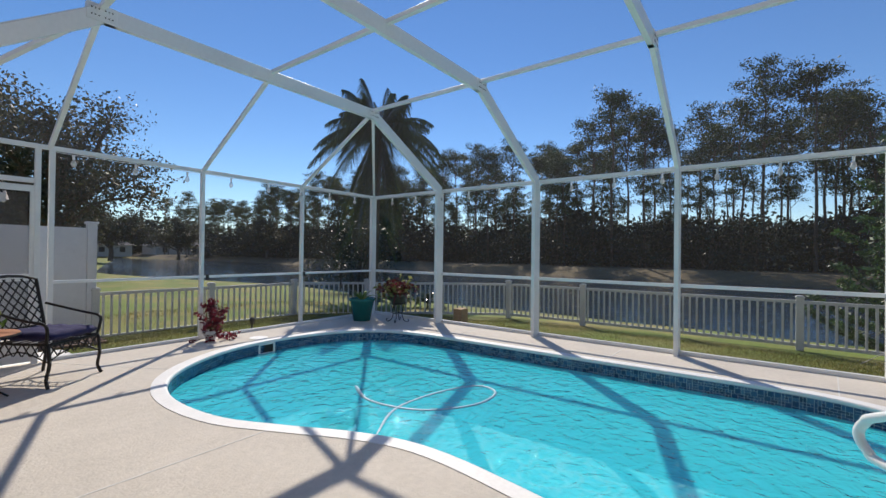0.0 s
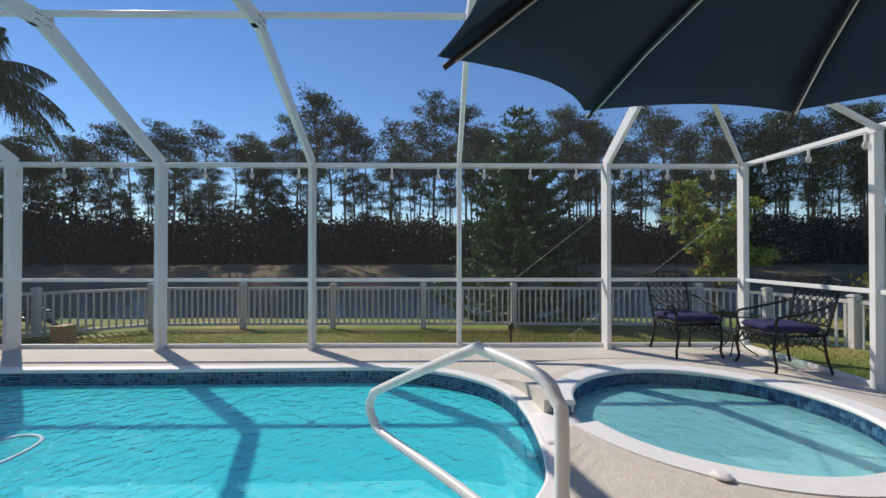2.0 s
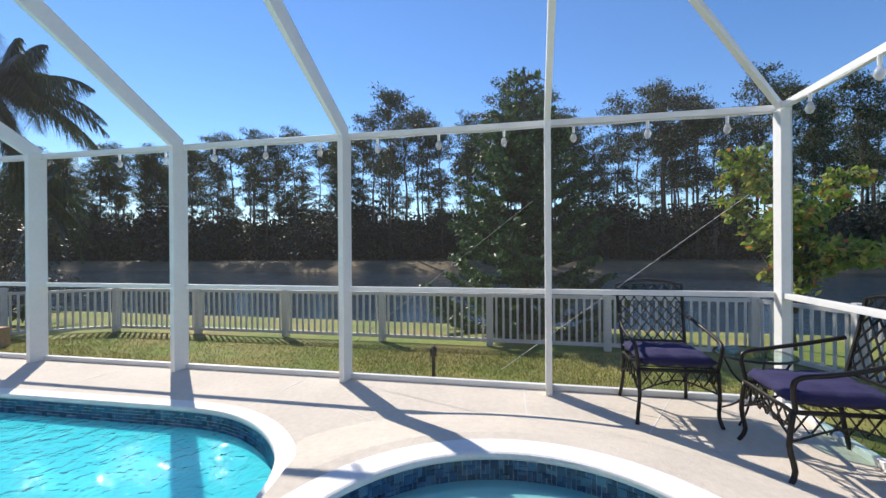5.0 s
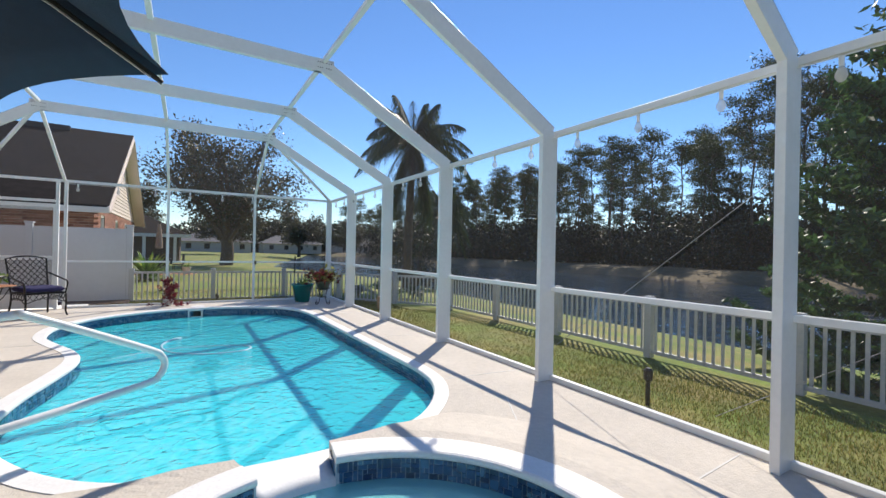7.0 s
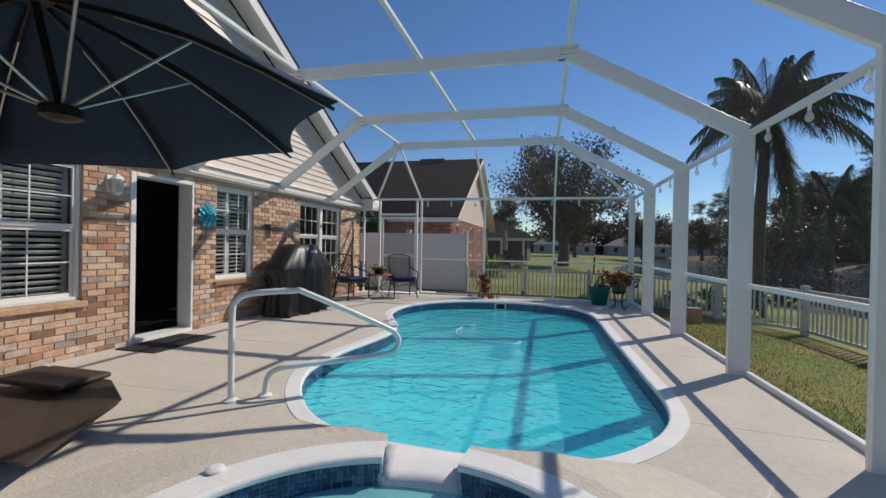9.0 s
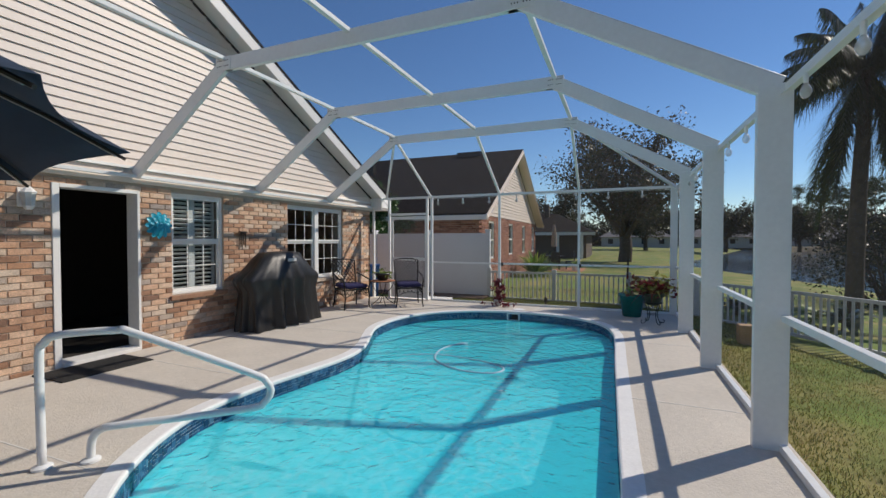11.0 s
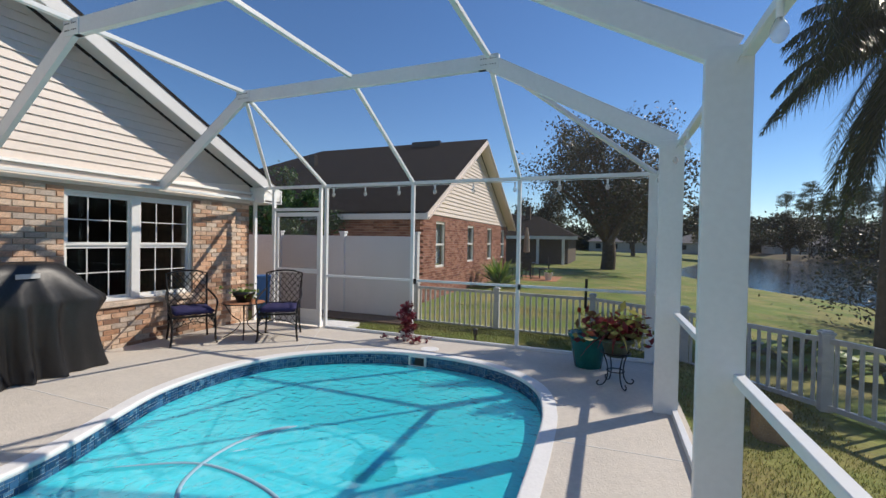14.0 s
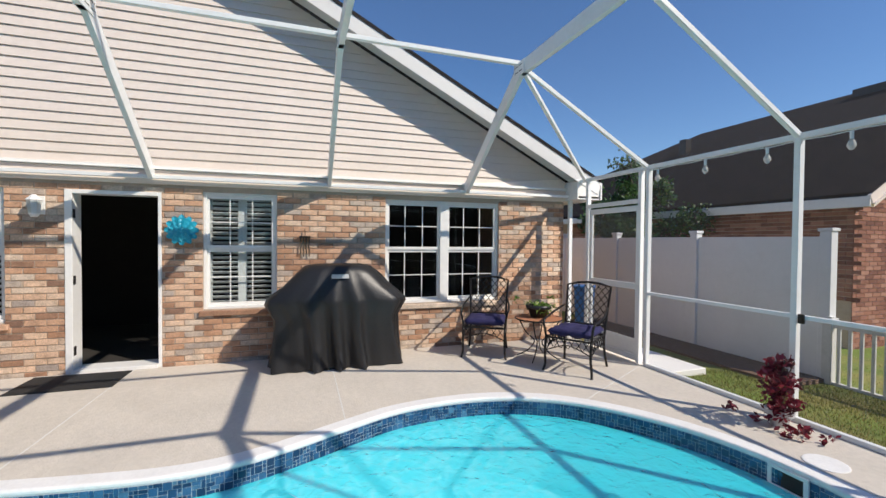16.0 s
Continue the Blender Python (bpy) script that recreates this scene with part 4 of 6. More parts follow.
# ---- loose things ----
def chair(name, at, rz, label, group):
    """A wrought-iron armchair with a lattice back; it faces +x at rz 0."""
    c = thing(name, label, "chair", group, at, rz)
    w, sx0, sx1, sz = 0.27, -0.26, 0.27, 0.40
    for s in (-1, 1):
        part("front_leg", tube(bmesh.new(), smooth_line([(sx1, s * w, sz), (sx1 + 0.02, s * w, 0.22), (sx1 - 0.005, s * (w + 0.005), 0.08), (sx1 + 0.03, s * (w + 0.02), 0.0)], 3), 0.015, 6), IRON, c, smooth=True)
        part("rear_leg", tube(bmesh.new(), smooth_line([(sx0, s * (w - 0.02), sz), (sx0 - 0.02, s * (w - 0.02), 0.2), (sx0 - 0.07, s * w, 0.0)], 3), 0.015, 6), IRON, c, smooth=True)
        part("armrest", tube(bmesh.new(), smooth_line([(sx0 - 0.05, s * w, 0.72), (-0.08, s * (w + 0.035), 0.66), (0.12, s * (w + 0.04), 0.62), (sx1 - 0.03, s * (w + 0.03), 0.60), (sx1 + 0.01, s * (w + 0.02), 0.55), (sx1 - 0.01, s * w, sz)], 4), 0.014, 6), IRON, c, smooth=True)
    bm = tube(bmesh.new(), [(sx0, -w + 0.02, sz), (sx1, -w, sz), (sx1, w, sz), (sx0, w - 0.02, sz)], 0.014, 6, closed=True)
    for i in range(1, 6):
        tube(bm, [(sx0 + i * 0.085, -w, sz), (sx0 + i * 0.085, w, sz)], 0.005, 4)
    part("seat", bm, IRON, c)
    # lattice apron
    for s in (-1, 1):
        bm = bmesh.new()
        tube(bm, smooth_line([(sx0, s * w, 0.24), (0, s * w, 0.33), (sx1, s * w, 0.24)], 4), 0.007, 5)
        for i in range(6):
            x = sx0 + 0.03 + i * 0.085
            tube(bm, [(x, s * w, sz), (x + 0.075, s * w, 0.29)], 0.0055, 4); tube(bm, [(x + 0.075, s * w, sz), (x, s * w, 0.29)], 0.0055, 4)
        part("side_lattice", bm, IRON, c)
    bm = bmesh.new()
    tube(bm, smooth_line([(sx1, -w, 0.24), (sx1, 0, 0.33), (sx1, w, 0.24)], 4), 0.007, 5)
    for i in range(6):
        y = -w + 0.02 + i * 0.085
        tube(bm, [(sx1, y, sz), (sx1, y + 0.075, 0.29)], 0.0055, 4); tube(bm, [(sx1, y + 0.075, sz), (sx1, y, 0.29)], 0.0055, 4)
    part("front_lattice", bm, IRON, c)

    def bk(y, z):
        return Vector((sx0 - 0.02 - (z - sz) * 0.26, y, z))
    top = [bk(-w + 0.02, sz), bk(-w + 0.01, 0.7), bk(-w - 0.005, 0.97), bk(-w * 0.5, 1.005), bk(0, 1.015), bk(w * 0.5, 1.005), bk(w + 0.005, 0.97), bk(w - 0.01, 0.7), bk(w - 0.02, sz)]
    part("back_frame", tube(bmesh.new(), top, 0.015, 6), IRON, c)
    bm = bmesh.new()
    tube(bm, [bk(-w + 0.02, 0.50), bk(w - 0.02, 0.50)], 0.012, 5)
    z0, z1, W = 0.50, 0.98, w - 0.015
    k = 6
    step = 2 * W / k
    for s in (-1, 1):
        for i in range(-k, k + 1):
            ya, yb = -W + i * step, -W + i * step + (z1 - z0) * 0.82
            pts = [(ya, z0), (yb, z1)]
            (ya, za), (yb, zb) = pts
            if yb <= -W or ya >= W:
                continue
            sl = (zb - za) / (yb - ya)
            if ya < -W:
                za, ya = za + (-W - ya) * sl, -W
            if yb > W:
                zb, yb = zb - (yb - W) * sl, W
            if yb - ya > 0.02:
                tube(bm, [bk(s * ya, za), bk(s * yb, zb)], 0.0065, 4)
    part("back_lattice", bm, IRON, c, "crossed iron lattice")
    # tufted cushion
    bm = bmesh.new()
    n = 12
    grid = {}
    for side in (1, -1):
        for i in range(n + 1):
            for j in range(n + 1):
                u, v = i / n * 2 - 1, j / n * 2 - 1
                e = max(0, 1 - max(abs(u), abs(v)) ** 6)
                puff = 0.058 * e ** 0.45 * (0.68 + 0.32 * abs(math.sin(u * math.pi * 1.5) * math.sin(v * math.pi * 1.5)) ** 0.5)
                p = (0.01 + u * 0.27, v * 0.265, sz + 0.066 + side * puff)
                if side == -1 and (i in (0, n) or j in (0, n)):
                    grid[side, i, j] = grid[1, i, j]
                else:
                    grid[side, i, j] = bm.verts.new(p)
        for i in range(n):
            for j in range(n):
                bm.faces.new([grid[side, a, b] for a, b in ((i, j), (i + 1, j), (i + 1, j + 1), (i, j + 1))])
    cu = part("seat_cushion", bm, NAVY, c, "navy blue tufted cushion", True)
    return c


def side_table(name, at, r, h, top, label):
    t = thing(name, label, "side table", "", at)
    part("tabletop", lathe(bmesh.new(), [(r - 0.01, h - 0.008), (r, h - 0.004), (r, h), (r - 0.01, h + 0.002)], 32), top, t, "round glass top" if top is GREENGLASS else "round rust-toned stone top")
    part("rim", tube(bmesh.new(), [(r * math.cos(a), r * math.sin(a), h - 0.012) for a in np.linspace(0, 2 * math.pi, 32, endpoint=False)], 0.009, 6, closed=True), IRON, t)
    for i in range(4):
        a = math.pi / 4 + i * math.pi / 2
        pts = [(rr * math.cos(a), rr * math.sin(a), z) for rr, z in ((r * 0.9, h - 0.02), (r * 0.55, h * 0.62), (0.05, h * 0.42), (r * 0.45, h * 0.18), (r * 0.95, 0.008))]
        part("leg", tube(bmesh.new(), smooth_line(pts, 4), 0.008, 6), IRON, t, smooth=True)
    return t


def pot(bm, r0, r1, h, z=0.0):
    return lathe(bm, [(r0, z), (r1 - 0.01, z + h - 0.05), (r1 + 0.012, z + h - 0.045), (r1 + 0.015, z + h), (r1 - 0.015, z + h), (r1 - 0.03, z + h - 0.06)], 28)


def blade_leaves(n, length, width, seed, droop=0.5, z=0.0, up=(0.3, 1.2), r0=0.02):
    """Arching strap leaves from one base."""
    g, V, F = random.Random(seed), [], []
    for _ in range(n):
        a, el, L, w = g.uniform(0, 6.283), g.uniform(*up), length * g.uniform(0.6, 1.1), width * g.uniform(0.7, 1.2)
        d, s = Vector((math.cos(a), math.sin(a), 0)), Vector((-math.sin(a), math.cos(a), 0))
        k = len(V)
        for i in range(6):
            t = i / 5
            p = d * (r0 + L * t * math.cos(el)) + Vector((0, 0, z + L * t * math.sin(el) - droop * L * t * t))
            ww = w * math.sin(math.pi * (0.15 + 0.85 * t)) * 0.5 + 0.001
            V += [tuple(p - s * ww), tuple(p + s * ww + Vector((0, 0, 0.2 * ww)))]
        F += [(k + 2 * i, k + 2 * i + 1, k + 2 * i + 3, k + 2 * i + 2) for i in range(5)]
    return V, [], F


def build_umbrella():
    c = Vector((2.10, 2.60, 0))
    u = thing("cantilever_umbrella", "open navy cantilever umbrella with a dark pole, over the spa", "umbrella", "", tuple(c))
    R = 1.60

    def z_at(x):
        return 1.95 + 0.10 * x
    tips = [Vector((R * math.cos(radians(22.5 + 45 * i)), R * math.sin(radians(22.5 + 45 * i)), 0)) for i in range(8)]
    apex = Vector((-0.05, 0, 2.60))
    for i in range(8):
        a, b = tips[i], tips[(i + 1) % 8]
        bm = bmesh.new()
        N = 8
        rows = []
        for r in range(N + 1):
            t = r / N
            row = []
            for s in range(N + 1):
                q = a.lerp(b, s / N)
                pull = 1 - 0.085 * 4 * (s / N) * (1 - s / N) * t
                e = Vector((q.x * pull, q.y * pull, z_at(q.x) + 0.01))
                p = apex.lerp(e, t)
                p.z += 0.10 * math.sin(math.pi * t) - 0.05 * 4 * (s / N) * (1 - s / N) * math.sin(math.pi * t)
                row.append(bm.verts.new(p))
            rows.append(row)
        for r in range(N):
            for s in range(N):
                bm.faces.new((rows[r][s], rows[r][s + 1], rows[r + 1][s + 1], rows[r + 1][s]))
        bmesh.ops.remove_doubles(bm, verts=bm.verts, dist=1e-4)
        bmesh.ops.solidify(bm, geom=list(bm.faces), thickness=0.004)
        part("canopy_panel", bm, CANOPY, u, "navy canvas panel", True)
    hub = Vector((0.05, 0.08, 1.96))
    part("hub", lathe(bmesh.new(), [(0.05, -0.05), (0.10, -0.03), (0.10, 0.02), (0.05, 0.04)], 16, tuple(hub)), DARKMETAL, u)
    part("crown_hub", lathe(bmesh.new(), [(0.05, -0.06), (0.09, -0.04), (0.07, 0.02), (0.03, 0.05)], 16, tuple(apex)), DARKMETAL, u)
    for t in tips:
        e = Vector((t.x * 0.985, t.y * 0.985, z_at(t.x) - 0.012))
        pts = []
        for k in range(5):
            s = k / 4
            p = apex.lerp(e, s)
            p.z += 0.10 * math.sin(math.pi * s) - 0.025
            pts.append(p)
        rib = part("rib", tube(bmesh.new(), pts, 0.012, 6), DARKMETAL, u)
        low = [p - Vector((0, 0, 0.013)) for p in pts[1:]]
        low[-1] = pts[-1].lerp(pts[-2], 0.12) - Vector((0, 0, 0.013))
        part("rib_face", tube(bmesh.new(), low, 0.006, 4), RIBWHITE, rib, "bare pale underside of the rib")
        part("strut", tube(bmesh.new(), [hub, pts[2] - Vector((0, 0, 0.02))], 0.009, 6), RIBWHITE, u, "slim pale strut")
    # mast and arm
    base = Vector((-1.72, 0.73, 0))
    part("mast", tube(bmesh.new(), smooth_line([base, base + Vector((0, 0, 1.3)), base + Vector((0.1, -0.03, 2.2)), base + Vector((0.45, -0.15, 2.80))], 5), 0.035, 10), DARKMETAL, u, smooth=True)
    part("arm", tube(bmesh.new(), smooth_line([base + Vector((0.35, -0.1, 2.65)), Vector((-0.9, 0.32, 2.92)), apex + Vector((0, 0, 0.12))], 5), 0.03, 10), DARKMETAL, u, smooth=True)
    part("base_plate", bevelled(boxes((base.x - 0.45, base.x + 0.45, base.y - 0.04, base.y + 0.04, 0, 0.04), (base.x - 0.04, base.x + 0.04, base.y - 0.45, base.y + 0.45, 0.041, 0.08)), 0.004), DARKMETAL, u)
    part("centre_post", tube(bmesh.new(), [apex, hub], 0.02, 8), DARKMETAL, u)


def build_grill():
    g = thing("covered_grill", "barbecue grill under a draped black vinyl cover, against the brick wall", "grill", "", (0.44, 7.82, 0))
    n, bm = 96, bmesh.new()
    levels = [(0.0, 0.0, 1.235, 0.0), (0.14, 0.28, 1.235, 0), (0.20, 0.40, 1.21, 0.0), (0.25, 0.50, 1.12, 0.004), (0.28, 0.64, 0.97, 0.012), (0.32, 0.82, 0.83, 0.015), (0.325, 0.84, 0.77, 0.025), (0.30, 0.74, 0.6, 0.045), (0.30, 0.745, 0.35, 0.06), (0.315, 0.775, 0.12, 0.07), (0.33, 0.79, 0.01, 0.075)]
    rings = []
    for lx, ly, z, f in levels:
        ring = []
        for i in range(n):
            a = 2 * math.pi * i / n
            ca, sa = math.cos(a), math.sin(a)
            p = 3.2 if z < 1.1 else 2.6
            k = (abs(ca) ** p + abs(sa) ** p) ** (-1 / p)
            fold = f * ((1 - 2 * abs(math.sin(a * 6.5 + math.sin(a * 3) * 1.2 + z))) * 0.8 + 0.4 * math.sin(a * 21 + 1.3 + z * 3))
            ring.append(bm.verts.new((ca * k * lx * (1 + 0) + ca * fold, sa * k * ly + sa * fold, z + (0.012 * math.sin(a * 5) if 0.9 < z < 1.2 else 0))))
        rings.append(ring)
    for A, B in zip(rings[1:], rings[2:]):
        for i in range(n):
            bm.faces.new((A[i], A[(i + 1) % n], B[(i + 1) % n], B[i]))
    bmesh.ops.delete(bm, geom=rings[0], context="VERTS")
    bm.faces.new(rings[1])
    part("cover", bm, BLACKCLOTH, g, smooth=True)
    lg = part("badge", bevelled(boxes((0.292, 0.296, -0.10, 0.10, 1.075, 1.125)), 0.002), PALEGREY, g, "pale badge on the cover")
    lg.matrix_basis = Matrix.Translation((-0.012, 0, 0)) @ Matrix.Identity(4)
    part("badge_mark", boxes((0.288, 0.290, -0.04, 0.085, 1.085, 1.095), (0.288, 0.290, 0.04, 0.085, 1.10, 1.118)), RED, lg, "red stripes on the badge")


def build_handrail():
    h = thing("handrail", "white painted tube handrail arching from the deck into the pool", "handrail")
    pts = [(2.45, 3.69, 0.0), (2.46, 3.68, 0.68), (2.49, 3.69, 0.79), (2.58, 3.73, 0.845), (2.86, 3.89, 0.865), (2.95, 3.95, 0.84), (3.45, 4.39, 0.52), (3.53, 4.45, 0.45), (3.55, 4.47, 0.38), (3.52, 4.44, 0.31), (3.43, 4.37, 0.275), (2.86, 3.93, 0.25), (2.72, 3.88, 0.22), (2.65, 3.86, 0.15), (2.63, 3.86, 0.0)]
    part("rail", tube(bmesh.new(), smooth_line(pts, 5), 0.024, 14), ALU, h, smooth=True)
    for x, y in ((2.45, 3.69), (2.63, 3.86)):
        part("flange", lathe(bmesh.new(), [(0.055, 0.0), (0.055, 0.014), (0.035, 0.024), (0.03, 0.026)], 20, (x, y, 0.002)), ALU, h, "round white base flange")


def build_fences():
    f = thing("picket_fence", "low white vinyl picket fence round the lawn", "fence")
    pts = [(2.56, 13.28), (4.28, 13.18), (6.0, 13.08), (7.25, 12.1), (8.35, 10.85), (9.25, 9.52), (9.34, 7.83), (9.35, 6.1), (9.34, 4.35), (9.3, 2.6), (9.26, 0.9), (9.2, -0.95), (8.2, -1.5), (7.0, -1.8), (5.8, -2.05), (4.2, -2.3), (2.5, -2.4), (0.5, -2.45)]
    gz = -0.19
    pm = None
    for x, y in pts:
        if pm is None:
            pm = part("fence_post", bevelled(boxes((-0.05, 0.05, -0.05, 0.05, 0, 0.83)), 0.005), PICKET, f)
            cap = part("cap", bevelled(boxes((-0.062, 0.062, -0.062, 0.062, 0.83, 0.855), (-0.045, 0.045, -0.045, 0.045, 0.855, 0.872)), 0.004), PICKET, pm)
            pm.location = (x, y, gz)
            m0, c0 = pm.data, cap.data
        else:
            a = new("fence_post", m0); a.parent = f; a.location = (x, y, gz)
            b = new("cap", c0); b.parent = a
    pk = part("picket", boxes((-0.016, 0.016, -0.01, 0.01, 0.10, 0.75)), PICKET, f)
    me, first = pk.data, True
    for (x0, y0), (x1, y1) in zip(pts, pts[1:]):
        d = Vector((x1 - x0, y1 - y0, 0)); L = d.length; t = d.normalized()
        for z, h in ((0.085, 0.05), (0.77, 0.05)):
            part("fence_rail", beam(bmesh.new(), Vector((x0, y0, gz + z)) + t * 0.05, Vector((x1, y1, gz + z)) - t * 0.05, 0.045, h), PICKET, f)
        k = max(3, int((L - 0.1) / 0.105))
        for i in range(k):
            p = Vector((x0, y0, gz)) + t * (0.05 + (L - 0.1) * (i + 0.5) / k)
            ob = pk if first else new("picket", me)
            first = False
            ob.parent = f
            ob.matrix_basis = Matrix.Translation(p) @ Matrix.Rotation(math.atan2(t.y, t.x), 4, "Z")
    pf = thing("privacy_fence", "tall white vinyl privacy fence beside the neighbouring house", "fence")
    xs = [2.51, 0.73, -1.04, -2.8, -4.5]
    for x in xs:
        part("fence_post", bevelled(boxes((x - 0.06, x + 0.06, 13.26, 13.38, -0.18, 1.68), (x - 0.075, x + 0.075, 13.245, 13.395, 1.68, 1.72)), 0.005), VINYL, pf)
    for a, b in zip(xs[1:], xs):
        part("fence_panel", bevelled(boxes((a + 0.06, b - 0.06, 13.30, 13.34, -0.14, 1.62)), 0.003), VINYL, pf)


def build_neighbour():
    """The brick house beyond the fence, its gable towards the lake."""
    h = thing("neighbouring_house", "red brick house with cream gable and dark shingle roof", "house")
    X, Y0, Y1, PY, EZ, PZ = 1.45, 15.85, 26.3, 21.1, 2.32, 5.28
    V, F = [], []
    wins = [(17.0, 17.75, 0.75, 2.12), (20.05, 20.8, 0.8, 2.12), (22.75, 23.45, 0.8, 2.12), (25.2, 25.9, 0.8, 2.12)]
    part("wall", boxes(*((X - 0.2, X - 0.012, a, b, c, d) for a, b, c, d in wall_cells(Y0 + 0.012, Y1, -0.3, EZ, wins))), MORTAR, h, "red brick wall")
    for a, b, c, d in brick_rows(wins, Y0, Y1, -0.3, EZ - 0.02, bl=0.21, bh=0.064):
        k = len(V)
        V += [(X, a, c), (X, b, c), (X, b, d), (X, a, d), (X - 0.015, a, c), (X - 0.015, b, c), (X - 0.015, b, d), (X - 0.015, a, d)]
        F += [tuple(k + i for i in f) for f in ((0, 1, 2, 3), (3, 2, 6, 7), (0, 4, 5, 1), (1, 5, 6, 2), (0, 3, 7, 4))]
    tagged(part("brick_courses", (V, [], F), BRICKR, h, "joined red bricks"), kind="stuff")
    V, F = [], []
    part("wall", boxes((-14, X - 0.2, Y0 + 0.012, Y0 + 0.2, -0.3, EZ)), MORTAR, h, "red brick wall")
    z, r = 0.6, 0
    while z < EZ - 0.05:
        x = -6.0 - (r % 2) * 0.105
        while x < X - 0.05:
            k = len(V)
            V += [(x, Y0, z), (x + 0.2, Y0, z), (x + 0.2, Y0, z + 0.064), (x, Y0, z + 0.064), (x, Y0 + 0.014, z), (x + 0.2, Y0 + 0.014, z), (x + 0.2, Y0 + 0.014, z + 0.064), (x, Y0 + 0.014, z + 0.064)]
            F += [tuple(k + i for i in f) for f in ((0, 1, 2, 3), (3, 2, 6, 7), (0, 4, 5, 1), (1, 5, 6, 2), (0, 3, 7, 4))]
            x += 0.21
        z += 0.074; r += 1
    tagged(part("brick_courses", (V, [], F), BRICKR, h, "joined red bricks"), kind="stuff")
    for i, (a, b, c, d) in enumerate(wins):
        w = part("window", boxes((X - 0.1, X - 0.03, a, a + 0.05, c, d), (X - 0.1, X - 0.03, b - 0.05, b, c, d), (X - 0.1, X - 0.03, a + 0.05, b - 0.05, c, c + 0.06), (X - 0.1, X - 0.03, a + 0.05, b - 0.05, d - 0.06, d), (X - 0.1, X - 0.04, a + 0.05, b - 0.05, (c + d) / 2 - 0.03, (c + d) / 2 + 0.03)), TRIM, h, "white sash window")
        part("pane", ([(X - 0.08, a + 0.05, c + 0.06), (X - 0.08, b - 0.05, c + 0.06), (X - 0.08, b - 0.05, d - 0.06), (X - 0.08, a + 0.05, d - 0.06)], [], [(0, 1, 2, 3)]), GLASS, w)
        part("blind", boxes((X - 0.19, X - 0.18, a, b, c + 0.1, d)), SHUTTER, w, "pale blind behind the glass")
    bm = bmesh.new()
    bm.faces.new([bm.verts.new(p) for p in ((X - 0.03, Y0 - 0.2, EZ), (X - 0.03, Y1 + 0.2, EZ), (X - 0.03, PY, PZ))])
    part("gable", bm, SIDING, h, "cream sided gable wall")
    z = EZ
    while z < PZ - 0.15:
        half = (PZ - z - 0.13) / (PZ - EZ) * (Y1 - PY + 0.1)
        v = [(X + 0.02, PY - half, z), (X + 0.02, PY + half, z), (X - 0.01, PY + half, z + 0.13), (X - 0.01, PY - half, z + 0.13), (X - 0.02, PY - half, z), (X - 0.02, PY + half, z)]
        part("siding_board", (v, [], [(0, 1, 2, 3), (0, 4, 5, 1)]), SIDING, h)
        z += 0.13
    ov, XH = 0.38, -6.4
    sl = (PZ - EZ) / (PY - Y0)
    for s in (-1, 1):
        ye = Y0 - 0.35 if s < 0 else Y1 + 0.35
        ze = EZ - 0.35 * sl + 0.2
        bm = bmesh.new()
        vs = [bm.verts.new(p) for p in ((X + ov, PY, PZ + 0.2), (X + ov, ye, ze), (XH - 5.5, ye, ze), (XH + 0.6, PY, PZ + 0.2))]
        lo = [bm.verts.new(v.co - Vector((0, 0, 0.06))) for v in vs]
        bm.faces.new(vs); bm.faces.new(lo[::-1])
        for i in range(4):
            bm.faces.new((vs[i], lo[i], lo[(i + 1) % 4], vs[(i + 1) % 4]))
        part("roof", bm, SHINGLE, h, "dark shingle roof slope")
        part("rake_board", beam(bmesh.new(), (X + ov - 0.01, PY, PZ + 0.06), (X + ov - 0.01, ye, ze - 0.14), 0.04, 0.2), SIDING, h, "cream rake board")
        part("soffit", beam(bmesh.new(), (X + 0.22, PY, PZ + 0.02), (X + 0.22, ye, ze - 0.18), 0.42, 0.01), SIDING, h, "cream soffit")
    bm = bmesh.new()
    bm.faces.new([bm.verts.new(p) for p in ((XH + 0.6, PY, PZ + 0.2), (XH - 5.5, Y0 - 0.35, EZ - 0.09), (XH - 5.5, Y1 + 0.35, EZ - 0.09))])
    part("hip_roof", bm, SHINGLE, h, "dark shingle hip")
    part("fascia", bevelled(boxes((-12, X + ov, Y0 - 0.40, Y0 - 0.36, EZ - 0.22, EZ - 0.06)), 0.004), TRIM, h, "white eave fascia and gutter")
    part("roof_vent", bevelled(boxes((-5.0, -4.75, 19.2, 19.45, 4.3, 4.9)), 0.01), DARKMETAL, h)
    part("roof_vent", bevelled(boxes((-1.2, 0.0, 20.75, 20.95, 5.2, 5.48)), 0.01), DARKMETAL, h)


